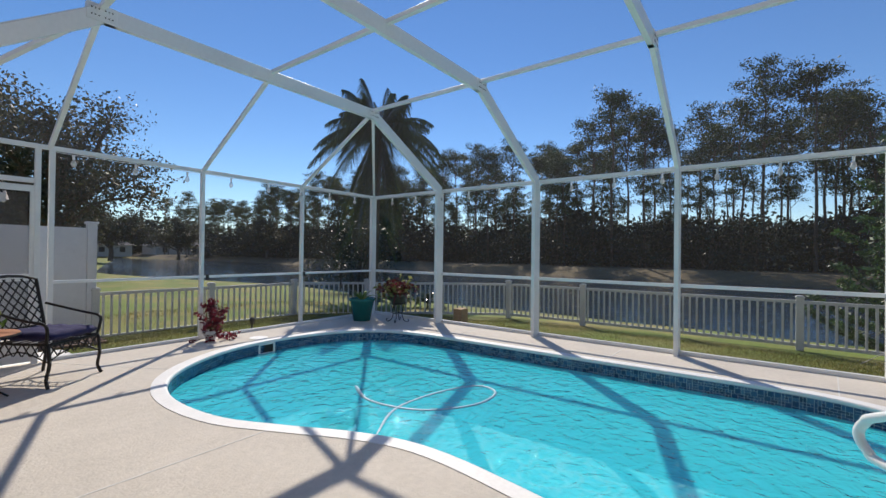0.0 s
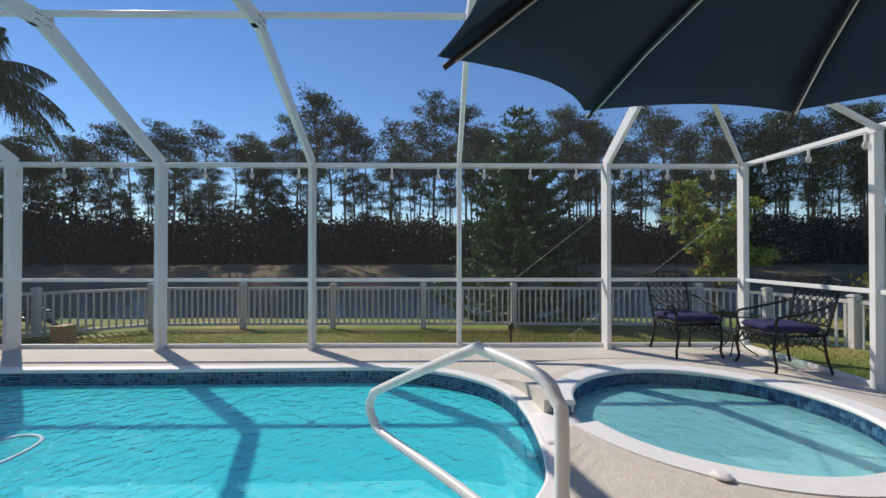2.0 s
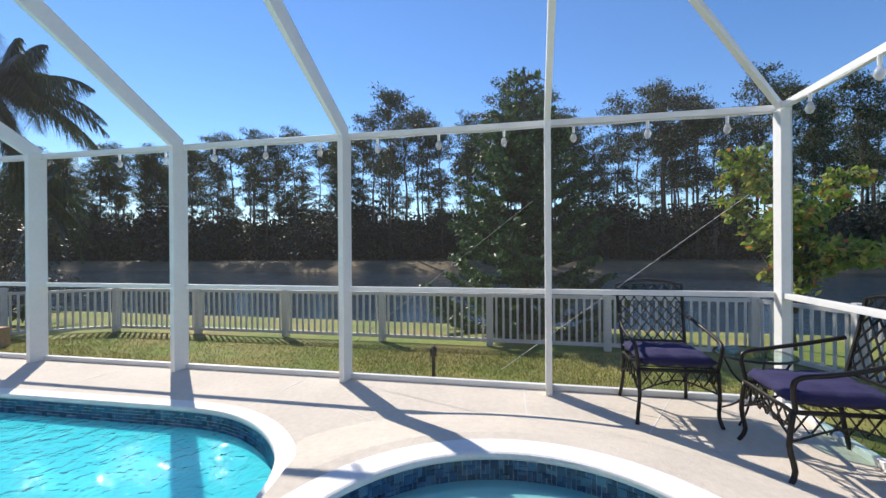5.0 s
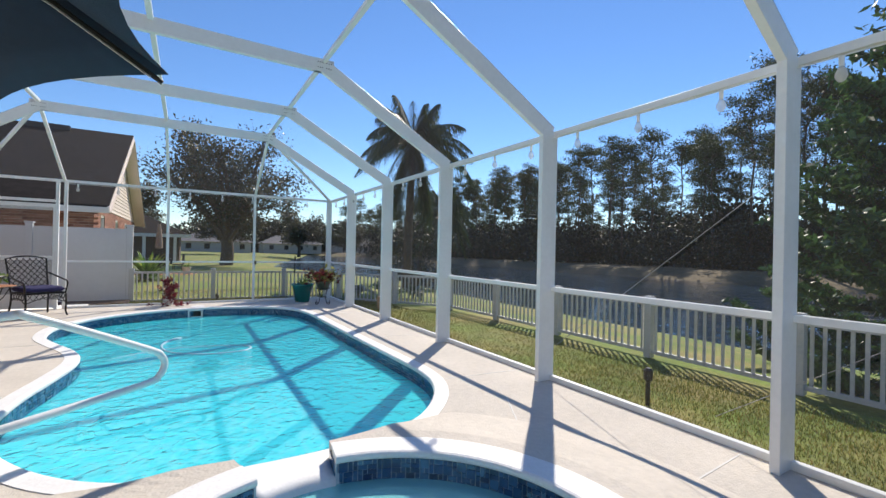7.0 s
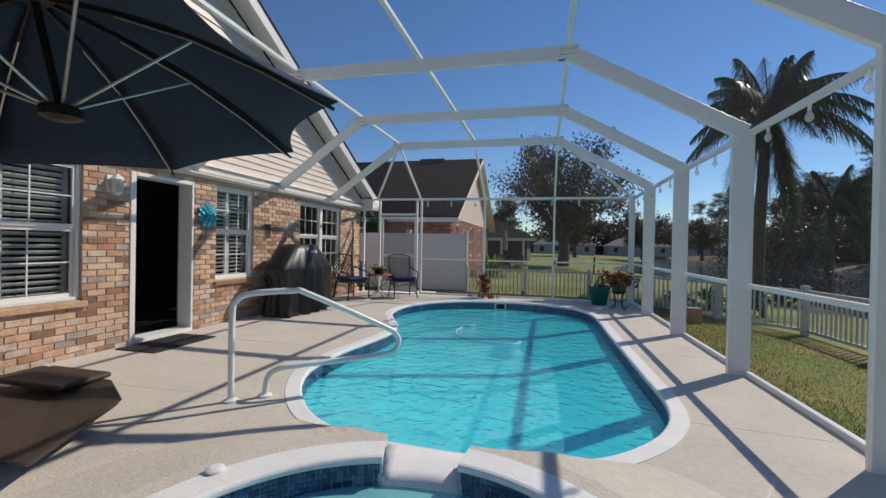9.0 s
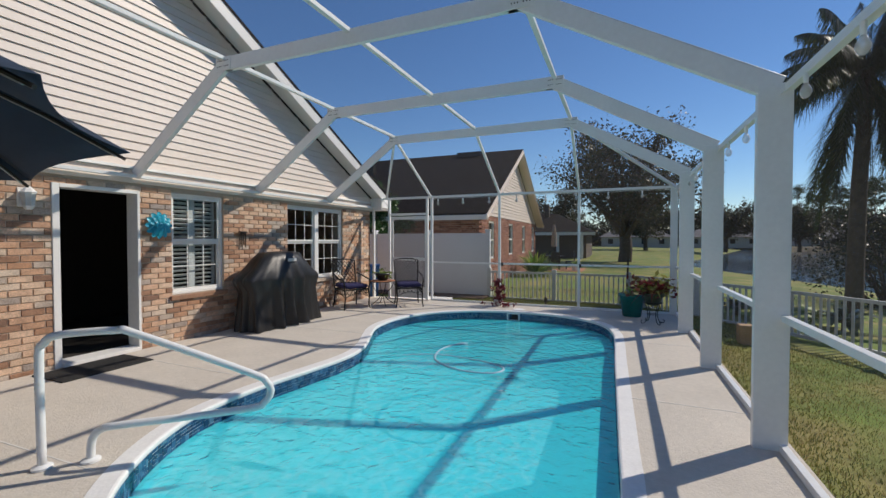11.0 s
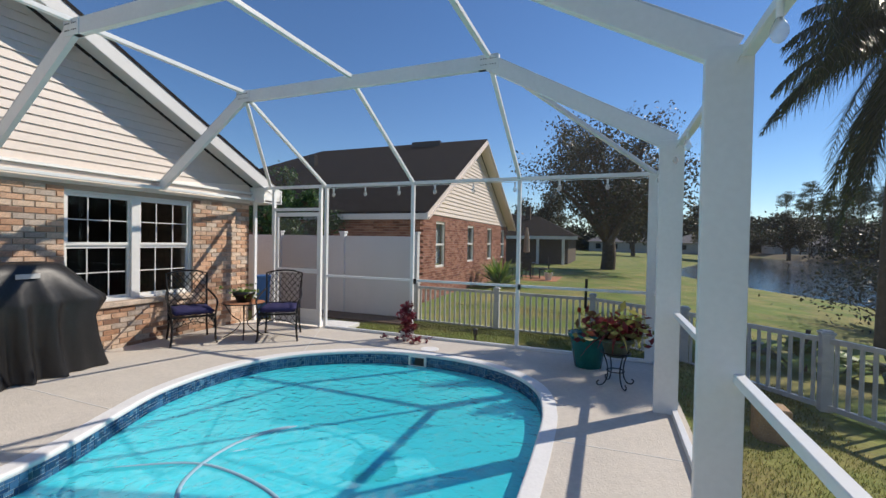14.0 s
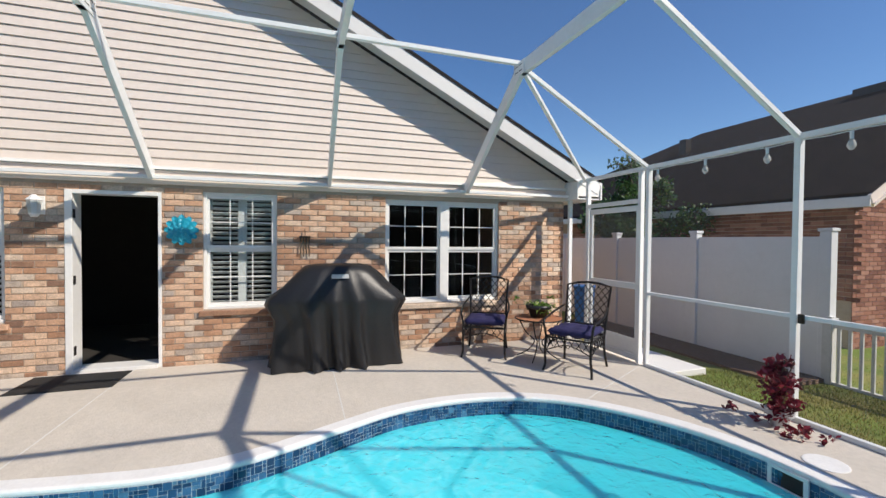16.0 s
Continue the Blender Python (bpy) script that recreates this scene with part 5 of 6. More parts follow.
def build_beyond():
    """The patio and the houses farther on."""
    structure("patio", bevelled(boxes((1.5, 4.1, 24.6, 27.6, -0.35, -0.16)), 0.01), TERRACOTTA, "small terracotta patio beyond the fence", "patio")
    t = thing("patio_table", "dark patio table with a furled beige umbrella on the patio", "patio table", "", (2.5, 26.2, -0.16))
    part("tabletop", lathe(bmesh.new(), [(0.5, 0.70), (0.55, 0.71), (0.55, 0.73)], 20), DARKMETAL, t)
    for i in range(4):
        a = 0.78 + i * 1.5708
        part("leg", tube(bmesh.new(), [(0.4 * math.cos(a), 0.4 * math.sin(a), 0), (0.4 * math.cos(a), 0.4 * math.sin(a), 0.7)], 0.025, 6), DARKMETAL, t)
    part("pole", tube(bmesh.new(), [(0, 0, 0), (0, 0, 2.5)], 0.02, 6), DARKMETAL, t)
    part("furled_canopy", lathe(bmesh.new(), [(0.05, 1.2), (0.16, 1.25), (0.13, 1.9), (0.05, 2.45)], 12), mat("beige canvas", (0.35, 0.28, 0.22), 0.9), t)
    for i in range(4):
        a = 0.2 + i * 1.5708
        c = thing("patio_chair", "dark patio chair at the round table", "patio chair", "chairs on the far patio", (2.5 + 0.85 * math.cos(a), 26.2 + 0.85 * math.sin(a), -0.16), math.degrees(a) + 180)
        part("seat", bevelled(boxes((-0.22, 0.22, -0.22, 0.22, 0.40, 0.45)), 0.01), DARKMETAL, c)
        part("backrest", bevelled(boxes((-0.24, -0.21, -0.22, 0.22, 0.45, 0.95)), 0.01), DARKMETAL, c)
        for x in (-0.2, 0.2):
            for y in (-0.2, 0.2):
                part("leg", boxes((x - 0.015, x + 0.015, y - 0.015, y + 0.015, 0, 0.40)), DARKMETAL, c)
    p = thing("potted_plant", "green plant in a pale pot on the far patio", "potted plant", "", (3.7, 25.2, -0.16))
    part("pot", pot(bmesh.new(), 0.12, 0.2, 0.35), TRIM, p)
    part("leaves", blade_leaves(30, 0.5, 0.06, 44, 0.4, 0.3, (0.3, 1.3)), LIMELEAF, p)
    h = thing("far_house", "low dark house with a shaded screened porch beyond the patio", "house")
    part("wall", boxes((-10, 3.2, 41, 50, -0.4, 2.1)), mat("dark brown wall", (0.10, 0.075, 0.06), 0.9), h)
    bm = bmesh.new()
    v = [bm.verts.new(p) for p in ((-11, 40, 2.05), (4.0, 40, 2.05), (4.0, 51, 2.05), (-11, 51, 2.05), (-6, 45.5, 4.6), (0.2, 45.5, 4.0))]
    for f in ((0, 1, 5, 4), (1, 2, 5), (2, 3, 4, 5), (3, 0, 4), (3, 2, 1, 0)):
        bm.faces.new([v[i] for i in f])
    part("roof", bm, SHINGLE, h)
    part("fascia", boxes((-11, 4.0, 39.95, 39.99, 1.85, 2.1)), TRIM, h, "white eave fascia")
    for x in (0.9, 2.9):
        part("porch_post", boxes((x - 0.1, x + 0.1, 40.1, 40.3, -0.4, 1.95)), TRIM, h, "white porch post")
    part("chimney", boxes((-0.9, -0.5, 44.5, 44.9, 3.4, 4.9)), BARK, h)
    wall = mat("pale far wall", (0.45, 0.42, 0.38), 0.9)
    roof = mat("grey far roof", (0.16, 0.15, 0.15), 0.9)
    for i, (x, y, w) in enumerate(((22, 127, 16), (42, 124, 14), (2, 112, 15), (-16, 90, 14))):
        f = thing("distant_house", "distant pale house with a grey hipped roof across the lawn", "house", "distant houses")
        part("wall", boxes((x, x + w, y, y + 9, -0.6, 2.2)), wall, f)
        bm = bmesh.new()
        v = [bm.verts.new(p) for p in ((x - 0.6, y - 0.6, 2.15), (x + w + 0.6, y - 0.6, 2.15), (x + w + 0.6, y + 9.6, 2.15), (x - 0.6, y + 9.6, 2.15), (x + 4, y + 4.5, 4.6), (x + w - 4, y + 4.5, 4.6))]
        for q in ((0, 1, 5, 4), (1, 2, 5), (2, 3, 4, 5), (3, 0, 4), (3, 2, 1, 0)):
            bm.faces.new([v[k] for k in q])
        part("roof", bm, roof, f)
        for k in range(4):
            xx = x + 1.5 + k * (w - 4) / 3
            # solid blocks in the same black, for windows of unlit rooms
            part("window", boxes((xx, xx + 1.1, y - 0.05, y - 0.01, 0.5, 1.7)), SHADEBLACK, f)
    o = limb_tree("oak_tree", (22, 84, -0.4), 9, 11, 31, OAKLEAF, "leafy tree on the far lawn", 9, 24, 0.2, 0.35, 0.25)
    o["group"] = "trees on the far lawn"
    for x, y, r, k in ((33, 88, 1, 0.85), (10, 80, 2, 1.1), (-3, 66, 3, 1.05), (-12, 58, 4, 0.95), (44, 78, 5, 0.9)):
        copy_thing(o, Matrix.Identity(4)).matrix_basis = Matrix.Translation((x, y, -0.4)) @ Matrix.Rotation(r, 4, "Z") @ Matrix.Scale(k, 4)


# ---- trees ----
def trunk_mesh(h, r, seed, lean=0.3, sides=8):
    g = random.Random(seed)
    pts = [(g.uniform(-lean, lean) * (i / 6) ** 1.2, g.uniform(-lean, lean) * (i / 6) ** 1.2, h * i / 6) for i in range(7)]
    return tube(bmesh.new(), smooth_line(pts, 2), r, sides, r * 0.3), pts


def pine(seed, h, name="pine_tree", label="tall slash pine with bare trunk and clumped crown"):
    g = random.Random(seed)
    t = thing(name, label, "tree", "pines on the far bank")
    bm, pts = trunk_mesh(h * 0.97, 0.17 * h / 18, seed)
    cs = []
    for k in range(g.randint(18, 26)):
        z = h * g.uniform(0.50, 0.98) if k > 8 else h * g.uniform(0.80, 1.0)
        f = 1 - abs(z / h - 0.80) / 0.32
        r = h * 0.15 * max(0.18, min(1, f)) * g.uniform(0.25, 1.15)
        a = g.uniform(0, 6.283)
        i = min(5, int(z / h * 6)); tx, ty = pts[i][0], pts[i][1]
        e = Vector((tx + r * math.cos(a), ty + r * math.sin(a), z + g.uniform(0, 0.5)))
        tube(bm, [(tx, ty, z - r * 0.5), e.lerp(Vector((tx, ty, z)), 0.5) + Vector((0, 0, -0.2)), e], 0.045, 4, 0.015)
        for _ in range(g.randint(2, 5)):
            cs.append((e.x + g.uniform(-.7, .7), e.y + g.uniform(-.7, .7), e.z + g.uniform(-.4, .5)))
    part("trunk", bm, BARK, t, smooth=True)
    part("crown", leaves(cs, 0.085, 48, (0.34, 0.34, 0.15), seed, aspect=1.6), PINELEAF, t)
    return t


def brush_tree(seed, h, w, label="dense dark evergreen brush on the far bank", group="brush on the far bank", leaf=None, n=26, size=0.17):
    g = random.Random(seed)
    t = thing("bush", label, "bush", group)
    bm = bmesh.new()
    cs = []
    for k in range(n):
        a, rr, z = g.uniform(0, 6.283), w * 0.5 * g.random() ** 0.5, h * g.uniform(0.08, 1) 
        rr *= (1 - 0.5 * (z / h) ** 2)
        e = (rr * math.cos(a), rr * math.sin(a), z)
        if k % 3 == 0:
            tube(bm, [(e[0] * 0.1, e[1] * 0.1, 0), (e[0] * 0.5, e[1] * 0.5, z * 0.6), e], 0.05 * h / 4, 4, 0.01)
        cs.append(e)
    part("stem", bm, BARK, t)
    part("foliage", leaves(cs, size * h / 4, 60, (w * 0.14, w * 0.14, h * 0.09), seed), leaf or BUSHLEAF, t)
    return t


def build_far_woods():
    base = [pine(100 + i, 13.2 + 0.9 * (i % 4)) for i in range(6)]
    g = random.Random(5)
    spots = []
    for row, (x0, gap) in enumerate(((50, 2.5), (54.5, 2.6), (60, 2.9), (67, 3.4))):
        y = -104 + row
        while y < 122 - row * 2:
            spots.append((x0 + g.uniform(-1.2, 1.2) - max(0, y - 50) * 0.10, y + g.uniform(-0.9, 0.9)))
            y += gap * g.uniform(0.5, 1.5)
    for i, (x, y) in enumerate(spots):
        m = Matrix.Translation((x, y, -0.3)) @ Matrix.Rotation(g.uniform(0, 6.28), 4, "Z") @ Matrix.Scale(g.choice((0.6, 0.9, 1.0, 1.08)) * g.uniform(0.92, 1.1) * float(np.interp(y, [-20, 5, 30, 60, 90], [1.18, 1.15, 1.05, 0.95, 0.8])), 4)
        if i < len(base):
            base[i].matrix_basis = m
        else:
            c = copy_thing(base[i % len(base)], Matrix.Identity(4))
            c.matrix_basis = m
    bushes = [brush_tree(200 + i, 3.2 + 0.5 * i, 5.0) for i in range(4)]
    k = 0
    for x0, gap in ((53, 2.5), (58, 3.0), (65, 3.8), (49, 6.5)):
        y = -104
        while y < 104:
            m = Matrix.Translation((x0 + g.uniform(-1.5, 1.5) - max(0, y - 50) * 0.10, y, -0.3)) @ Matrix.Rotation(g.uniform(0, 6.28), 4, "Z") @ Matrix.Scale(g.uniform(0.9, 1.6), 4)
            if k < 4:
                bushes[k].matrix_basis = m
            else:
                copy_thing(bushes[k % 4], Matrix.Identity(4)).matrix_basis = m
            k += 1
            y += gap * g.uniform(0.6, 1.4)
    # the wood goes on behind: one ragged wall of leaves
    cs = [(74 + g.uniform(-3, 3), g.uniform(-95, 75), g.uniform(-0.5, 4.6)) for _ in range(1500)]
    cs += [(g.uniform(8, 66), g.uniform(140, 152), g.uniform(-0.5, 9.0)) for _ in range(900)]
    cs += [(g.uniform(-60, 8), g.uniform(122, 134), g.uniform(-0.5, 5.5)) for _ in range(900)]
    tagged(part("woodland", leaves(cs, 0.50, 26, (1.3, 1.3, 0.8), 9), BUSHLEAF), "dark dense woods behind the pines", "woods", "", "stuff")


def limb_tree(name, at, h, w, seed, leaf, label, n_limb=9, per=70, size=0.11, trunk_r=0.35, fork=0.3):
    g = random.Random(seed)
    t = thing(name, label, "tree", "", at)
    bm = bmesh.new()
    tube(bm, smooth_line([(0, 0, -0.2), (0.1, 0, h * 0.12), (0, 0.1, h * fork)], 3), trunk_r, 10, trunk_r * 0.75)
    cs = []
    for i in range(n_limb):
        a = 2 * math.pi * i / n_limb + g.uniform(-0.3, 0.3)
        el = g.uniform(0.15, 1.25)
        L = w * 0.5 * g.uniform(0.75, 1.05) if el < 0.9 else h * 0.62
        p0 = Vector((0, 0, h * fork * g.uniform(0.7, 1)))
        pe = p0 + Vector((math.cos(a) * math.cos(el) * L, math.sin(a) * math.cos(el) * L, math.sin(el) * (h - p0.z) * 0.95))
        mid = p0.lerp(pe, 0.5) + Vector((g.uniform(-.4, .4), g.uniform(-.4, .4), 0.08 * h))
        line = smooth_line([p0, mid, pe], 5)
        tube(bm, line, trunk_r * 0.45, 6, 0.03)
        for q in line[3:]:
            for _ in range(3):
                d = Vector((g.uniform(-1, 1), g.uniform(-1, 1), g.uniform(-0.5, 0.9))) * w * 0.115
                e = q + d
                if e.z < h * 0.2:
                    continue
                tube(bm, [q, q.lerp(e, 0.5) + Vector((0, 0, 0.1)), e], 0.035, 4, 0.01)
                cs.append(tuple(e)); cs.append(tuple(q.lerp(e, 0.6)))
    part("trunk", bm, BARK, t, smooth=True)
    part("crown", leaves(cs, size, per, (w * 0.036, w * 0.036, w * 0.028), seed), leaf, t)
    return t


def palm(at, h, frond, seed, n=26, label="tall queen palm with drooping feathery fronds", lean=0.2, name="palm_tree", skirt=0.0):
    """A palm; skirt is the share of old fronds that hang down along the trunk."""
    g = random.Random(seed)
    t = thing(name, label, "tree", "", at)
    part("trunk", tube(bmesh.new(), smooth_line([(0, 0, -0.3), (lean * 0.3, 0, h * 0.5), (lean, 0, h)], 5), 0.19, 10, 0.13), BARK, t, smooth=True)
    for k in range(n):
        u0 = (k + 0.5) / n
        a, el = 2.4 * k + g.uniform(-0.2, 0.2), 1.35 - 2.1 * u0
        sag = 0.42 + 0.25 * u0
        if u0 > 1 - skirt:
            el, sag = g.uniform(-1.35, -1.0), 0.25
        L = frond * g.uniform(0.8, 1.08)
        d, s = Vector((math.cos(a), math.sin(a), 0)), Vector((-math.sin(a), math.cos(a), 0))
        V, F, stem = [], [], []
        N = 30
        for i in range(N + 1):
            u = i / N
            p = Vector((lean, 0, h)) + d * L * (u * math.cos(el) * (1 - 0.2 * u)) + Vector((0, 0, L * (u * math.sin(el) - sag * u * u)))
            stem.append(p)
            if i > 2:
                ll = frond * 0.30 * math.sin(math.pi * min(1, 0.14 + 0.82 * u)) + 0.05
                for sd in (-1, 1):
                    for j in range(3):
                        q = p + d * 0.028 * j
                        e = q + s * sd * ll * g.uniform(0.15, 0.6) + d * ll * g.uniform(0.1, 0.4) + Vector((0, 0, -ll * g.uniform(0.5, 1.0)))
                        w = d * 0.015
                        kk = len(V)
                        V += [tuple(q - w), tuple(q + w), tuple(e)]
                        F.append((kk, kk + 1, kk + 2))
        part("frond", (V, [], F), PALMLEAF, t)
        part("frond_stem", tube(bmesh.new(), stem[::4], 0.018, 4, 0.005), PALMLEAF, t)
    return t


def norfolk(at, h, w, seed):
    g = random.Random(seed)
    t = thing("norfolk_pine", "dark green norfolk pine with tiered branches behind the fence", "tree", "", at)
    part("trunk", tube(bmesh.new(), [(0, 0, -0.2), (0, 0, h * 0.5), (0, 0, h)], 0.11, 8, 0.015), BARK, t, smooth=True)
    z = 0.25
    while z < h - 0.15:
        u = 1 - z / h
        R = w * 0.5 * (u ** 0.75) + 0.08
        bm, cs = bmesh.new(), []
        nb = 7
        a0 = g.uniform(0, 6.28)
        for i in range(nb):
            a = a0 + i * 2 * math.pi / nb + g.uniform(-.15, .15)
            L = R * g.uniform(0.8, 1.1)
            d, s = Vector((math.cos(a), math.sin(a), 0)), Vector((-math.sin(a), math.cos(a), 0))
            pts = [Vector((0, 0, z)) + d * L * q + Vector((0, 0, L * (0.10 * q + 0.18 * q * q - 0.10 * math.sin(q * 3.14)))) for q in (0, 0.33, 0.66, 1)]
            tube(bm, pts, 0.016, 4, 0.006)
            K = max(4, int(L / 0.075))
            for j in range(1, K + 1):
                q = j / K
                p = Vector((0, 0, z)) + d * L * q + Vector((0, 0, L * (0.10 * q + 0.18 * q * q - 0.10 * math.sin(q * 3.14))))
                for sd in (-1, 1):
                    side = 0.26 * (1 - 0.5 * q) * min(1.1, L)
                    for m in (0.25, 0.55, 0.85):
                        cs.append(tuple(p + s * sd * side * m + d * 0.12 * m + Vector((0, 0, 0.03))))
        part("whorl", leaves(cs, 0.05, 4 if R > 0.5 else 1, (0.03, 0.03, 0.018), seed + int(z * 10), aspect=1.5), SPRUCE, t, "tier of dark green branches")
        part("branches", bm, BARK, t)
        z += 0.27 + 0.08 * u
    return t


def build_plants():
    # pot of lime plants
    p = thing("potted_plant", "teal glazed pot with lime green leaves, in the deck's far corner", "potted plant", "", (6.02, 10.93, 0))
    part("pot", pot(bmesh.new(), 0.16, 0.235, 0.42), TEAL, p, smooth=True)
    part("soil", lathe(bmesh.new(), [(0.20, 0.36), (0.20, 0.37)], 20), SOIL, p)
    part("leaves", blade_leaves(16, 0.42, 0.06, 4, 0.5, 0.38, (0.7, 1.4)), LIMELEAF, p)
    s = thing("plant_stand", "black scrolled iron plant stand beside the teal pot", "plant stand", "", (6.33, 10.30, 0))
    part("ring", tube(bmesh.new(), [(0.15 * math.cos(a), 0.15 * math.sin(a), 0.36) for a in np.linspace(0, 6.283, 24, endpoint=False)], 0.008, 6, closed=True), IRON, s)
    part("ring", tube(bmesh.new(), [(0.09 * math.cos(a), 0.09 * math.sin(a), 0.16) for a in np.linspace(0, 6.283, 20, endpoint=False)], 0.006, 6, closed=True), IRON, s)
    for i in range(4):
        a = 0.5 + i * math.pi / 2
        pts = [(r * math.cos(a), r * math.sin(a), z) for r, z in ((0.15, 0.37), (0.10, 0.24), (0.09, 0.12), (0.13, 0.03), (0.19, 0.008), (0.215, 0.04), (0.19, 0.06))]
        part("leg", tube(bmesh.new(), smooth_line(pts, 4), 0.007, 6), IRON, s, smooth=True)
    q = thing("potted_plant", "dark pot of red and yellow coleus on an iron stand", "potted plant", "", (6.33, 10.30, 0.37))
    part("pot", pot(bmesh.new(), 0.10, 0.165, 0.20, -0.05), mat("mottled green pot", (0.07, 0.08, 0.05), 0.4, var=0.4, scale=18), q, smooth=True)
    g = random.Random(8)
    part("leaves", leaves([(g.gauss(0, .14), g.gauss(0, .14), 0.24 + g.gauss(0, .06)) for _ in range(60)], 0.055, 7, 0.05, 8, 0.4), COLEUS, q)
    part("stems", blade_leaves(14, 0.46, 0.035, 6, 0.9, 0.12, (0.5, 1.1)), COLEUS, q)
    r = thing("potted_plant", "burgundy leaved plant trailing to the deck by the far screen", "potted plant", "", (3.37, 11.20, 0))
    part("pot", pot(bmesh.new(), 0.06, 0.09, 0.14), PALEGREY, r)
    cs = [(g.gauss(0, .07), g.gauss(0, .07) - 0.02, z) for z in np.linspace(0.12, 0.55, 40)] + [(g.gauss(0.05, .16), g.gauss(-0.08, .07), g.uniform(0.02, 0.06)) for _ in range(9)]
    part("leaves", leaves(cs, 0.034, 11, 0.028, 3, 0.2), REDLEAF, r)
    st = bmesh.new()
    for i in range(5):
        tube(st, [(0, 0, 0.1), (g.uniform(-.06, .06), g.uniform(-.05, .05), 0.35), (g.uniform(-.1, .1), g.uniform(-.08, .08), 0.56)], 0.006, 4)
    part("stems", st, BARK, r)
    # bromeliad on the table by the house
    b = thing("potted_plant", "black bowl of succulent green leaves on the round side table", "potted plant", "", (0.98, 10.33, 0.545))
    part("pot", pot(bmesh.new(), 0.10, 0.15, 0.16), BLACKPOT, b, smooth=True)
    part("leaves", blade_leaves(34, 0.26, 0.045, 12, 0.7, 0.12, (0.3, 1.3)), LIMELEAF, b)
    tagged(part("trailers", leaves([(g.gauss(0, .12), g.gauss(0, .12), 0.14 + g.gauss(0, .03)) for _ in range(14)], 0.03, 9, 0.03, 5), LIMELEAF, b), kind="stuff")
    # banana-like shrub outside the screen
    for k, (x, y, z, h) in enumerate(((8.85, 12.75, -0.2, 1.15), (9.6, 12.2, -0.25, 0.9), (8.1, 12.9, -0.2, 0.75))):
        s2 = thing("shrub", "broad-leaved green shrub outside the screen near the palm", "shrub", "shrubs near the palm", (x, y, z))
        part("stem", tube(bmesh.new(), [(0, 0, -0.05), (0.03, 0, h * 0.5)], 0.03, 7), BARK, s2)
        part("leaves", blade_leaves(26, h, 0.20, 15 + k, 0.7, 0.15, (0.5, 1.4)), LIMELEAF if k == 0 else PALMLEAF, s2)
    wb = thing("wooden_block", "raw wooden block on the lawn beside the enclosure", "wood block", "", (7.55, 9.7, -0.12))
    part("block", bevelled(boxes((-0.12, 0.12, -0.1, 0.1, 0, 0.30)), 0.01), WOODPALE, wb)
    # fan palm by the neighbour's wall
    fp = thing("shrub", "yellow green fan palm shrub against the neighbouring brick wall", "shrub", "", (2.35, 21.3, -0.25))
    part("leaves", blade_leaves(190, 1.75, 0.08, 21, 0.35, 0.1, (0.1, 1.4), 0.05), LIMELEAF, fp)
    fp2 = thing("shrub", "yellow bush behind the side fence", "shrub", "", (7.6, -3.4, -0.3))
    part("foliage", leaves([(g.gauss(0, .5), g.gauss(0, .5), 0.6 + g.gauss(0, .22)) for _ in range(50)], 0.06, 30, 0.12, 31), YELLOWBUSH, fp2)


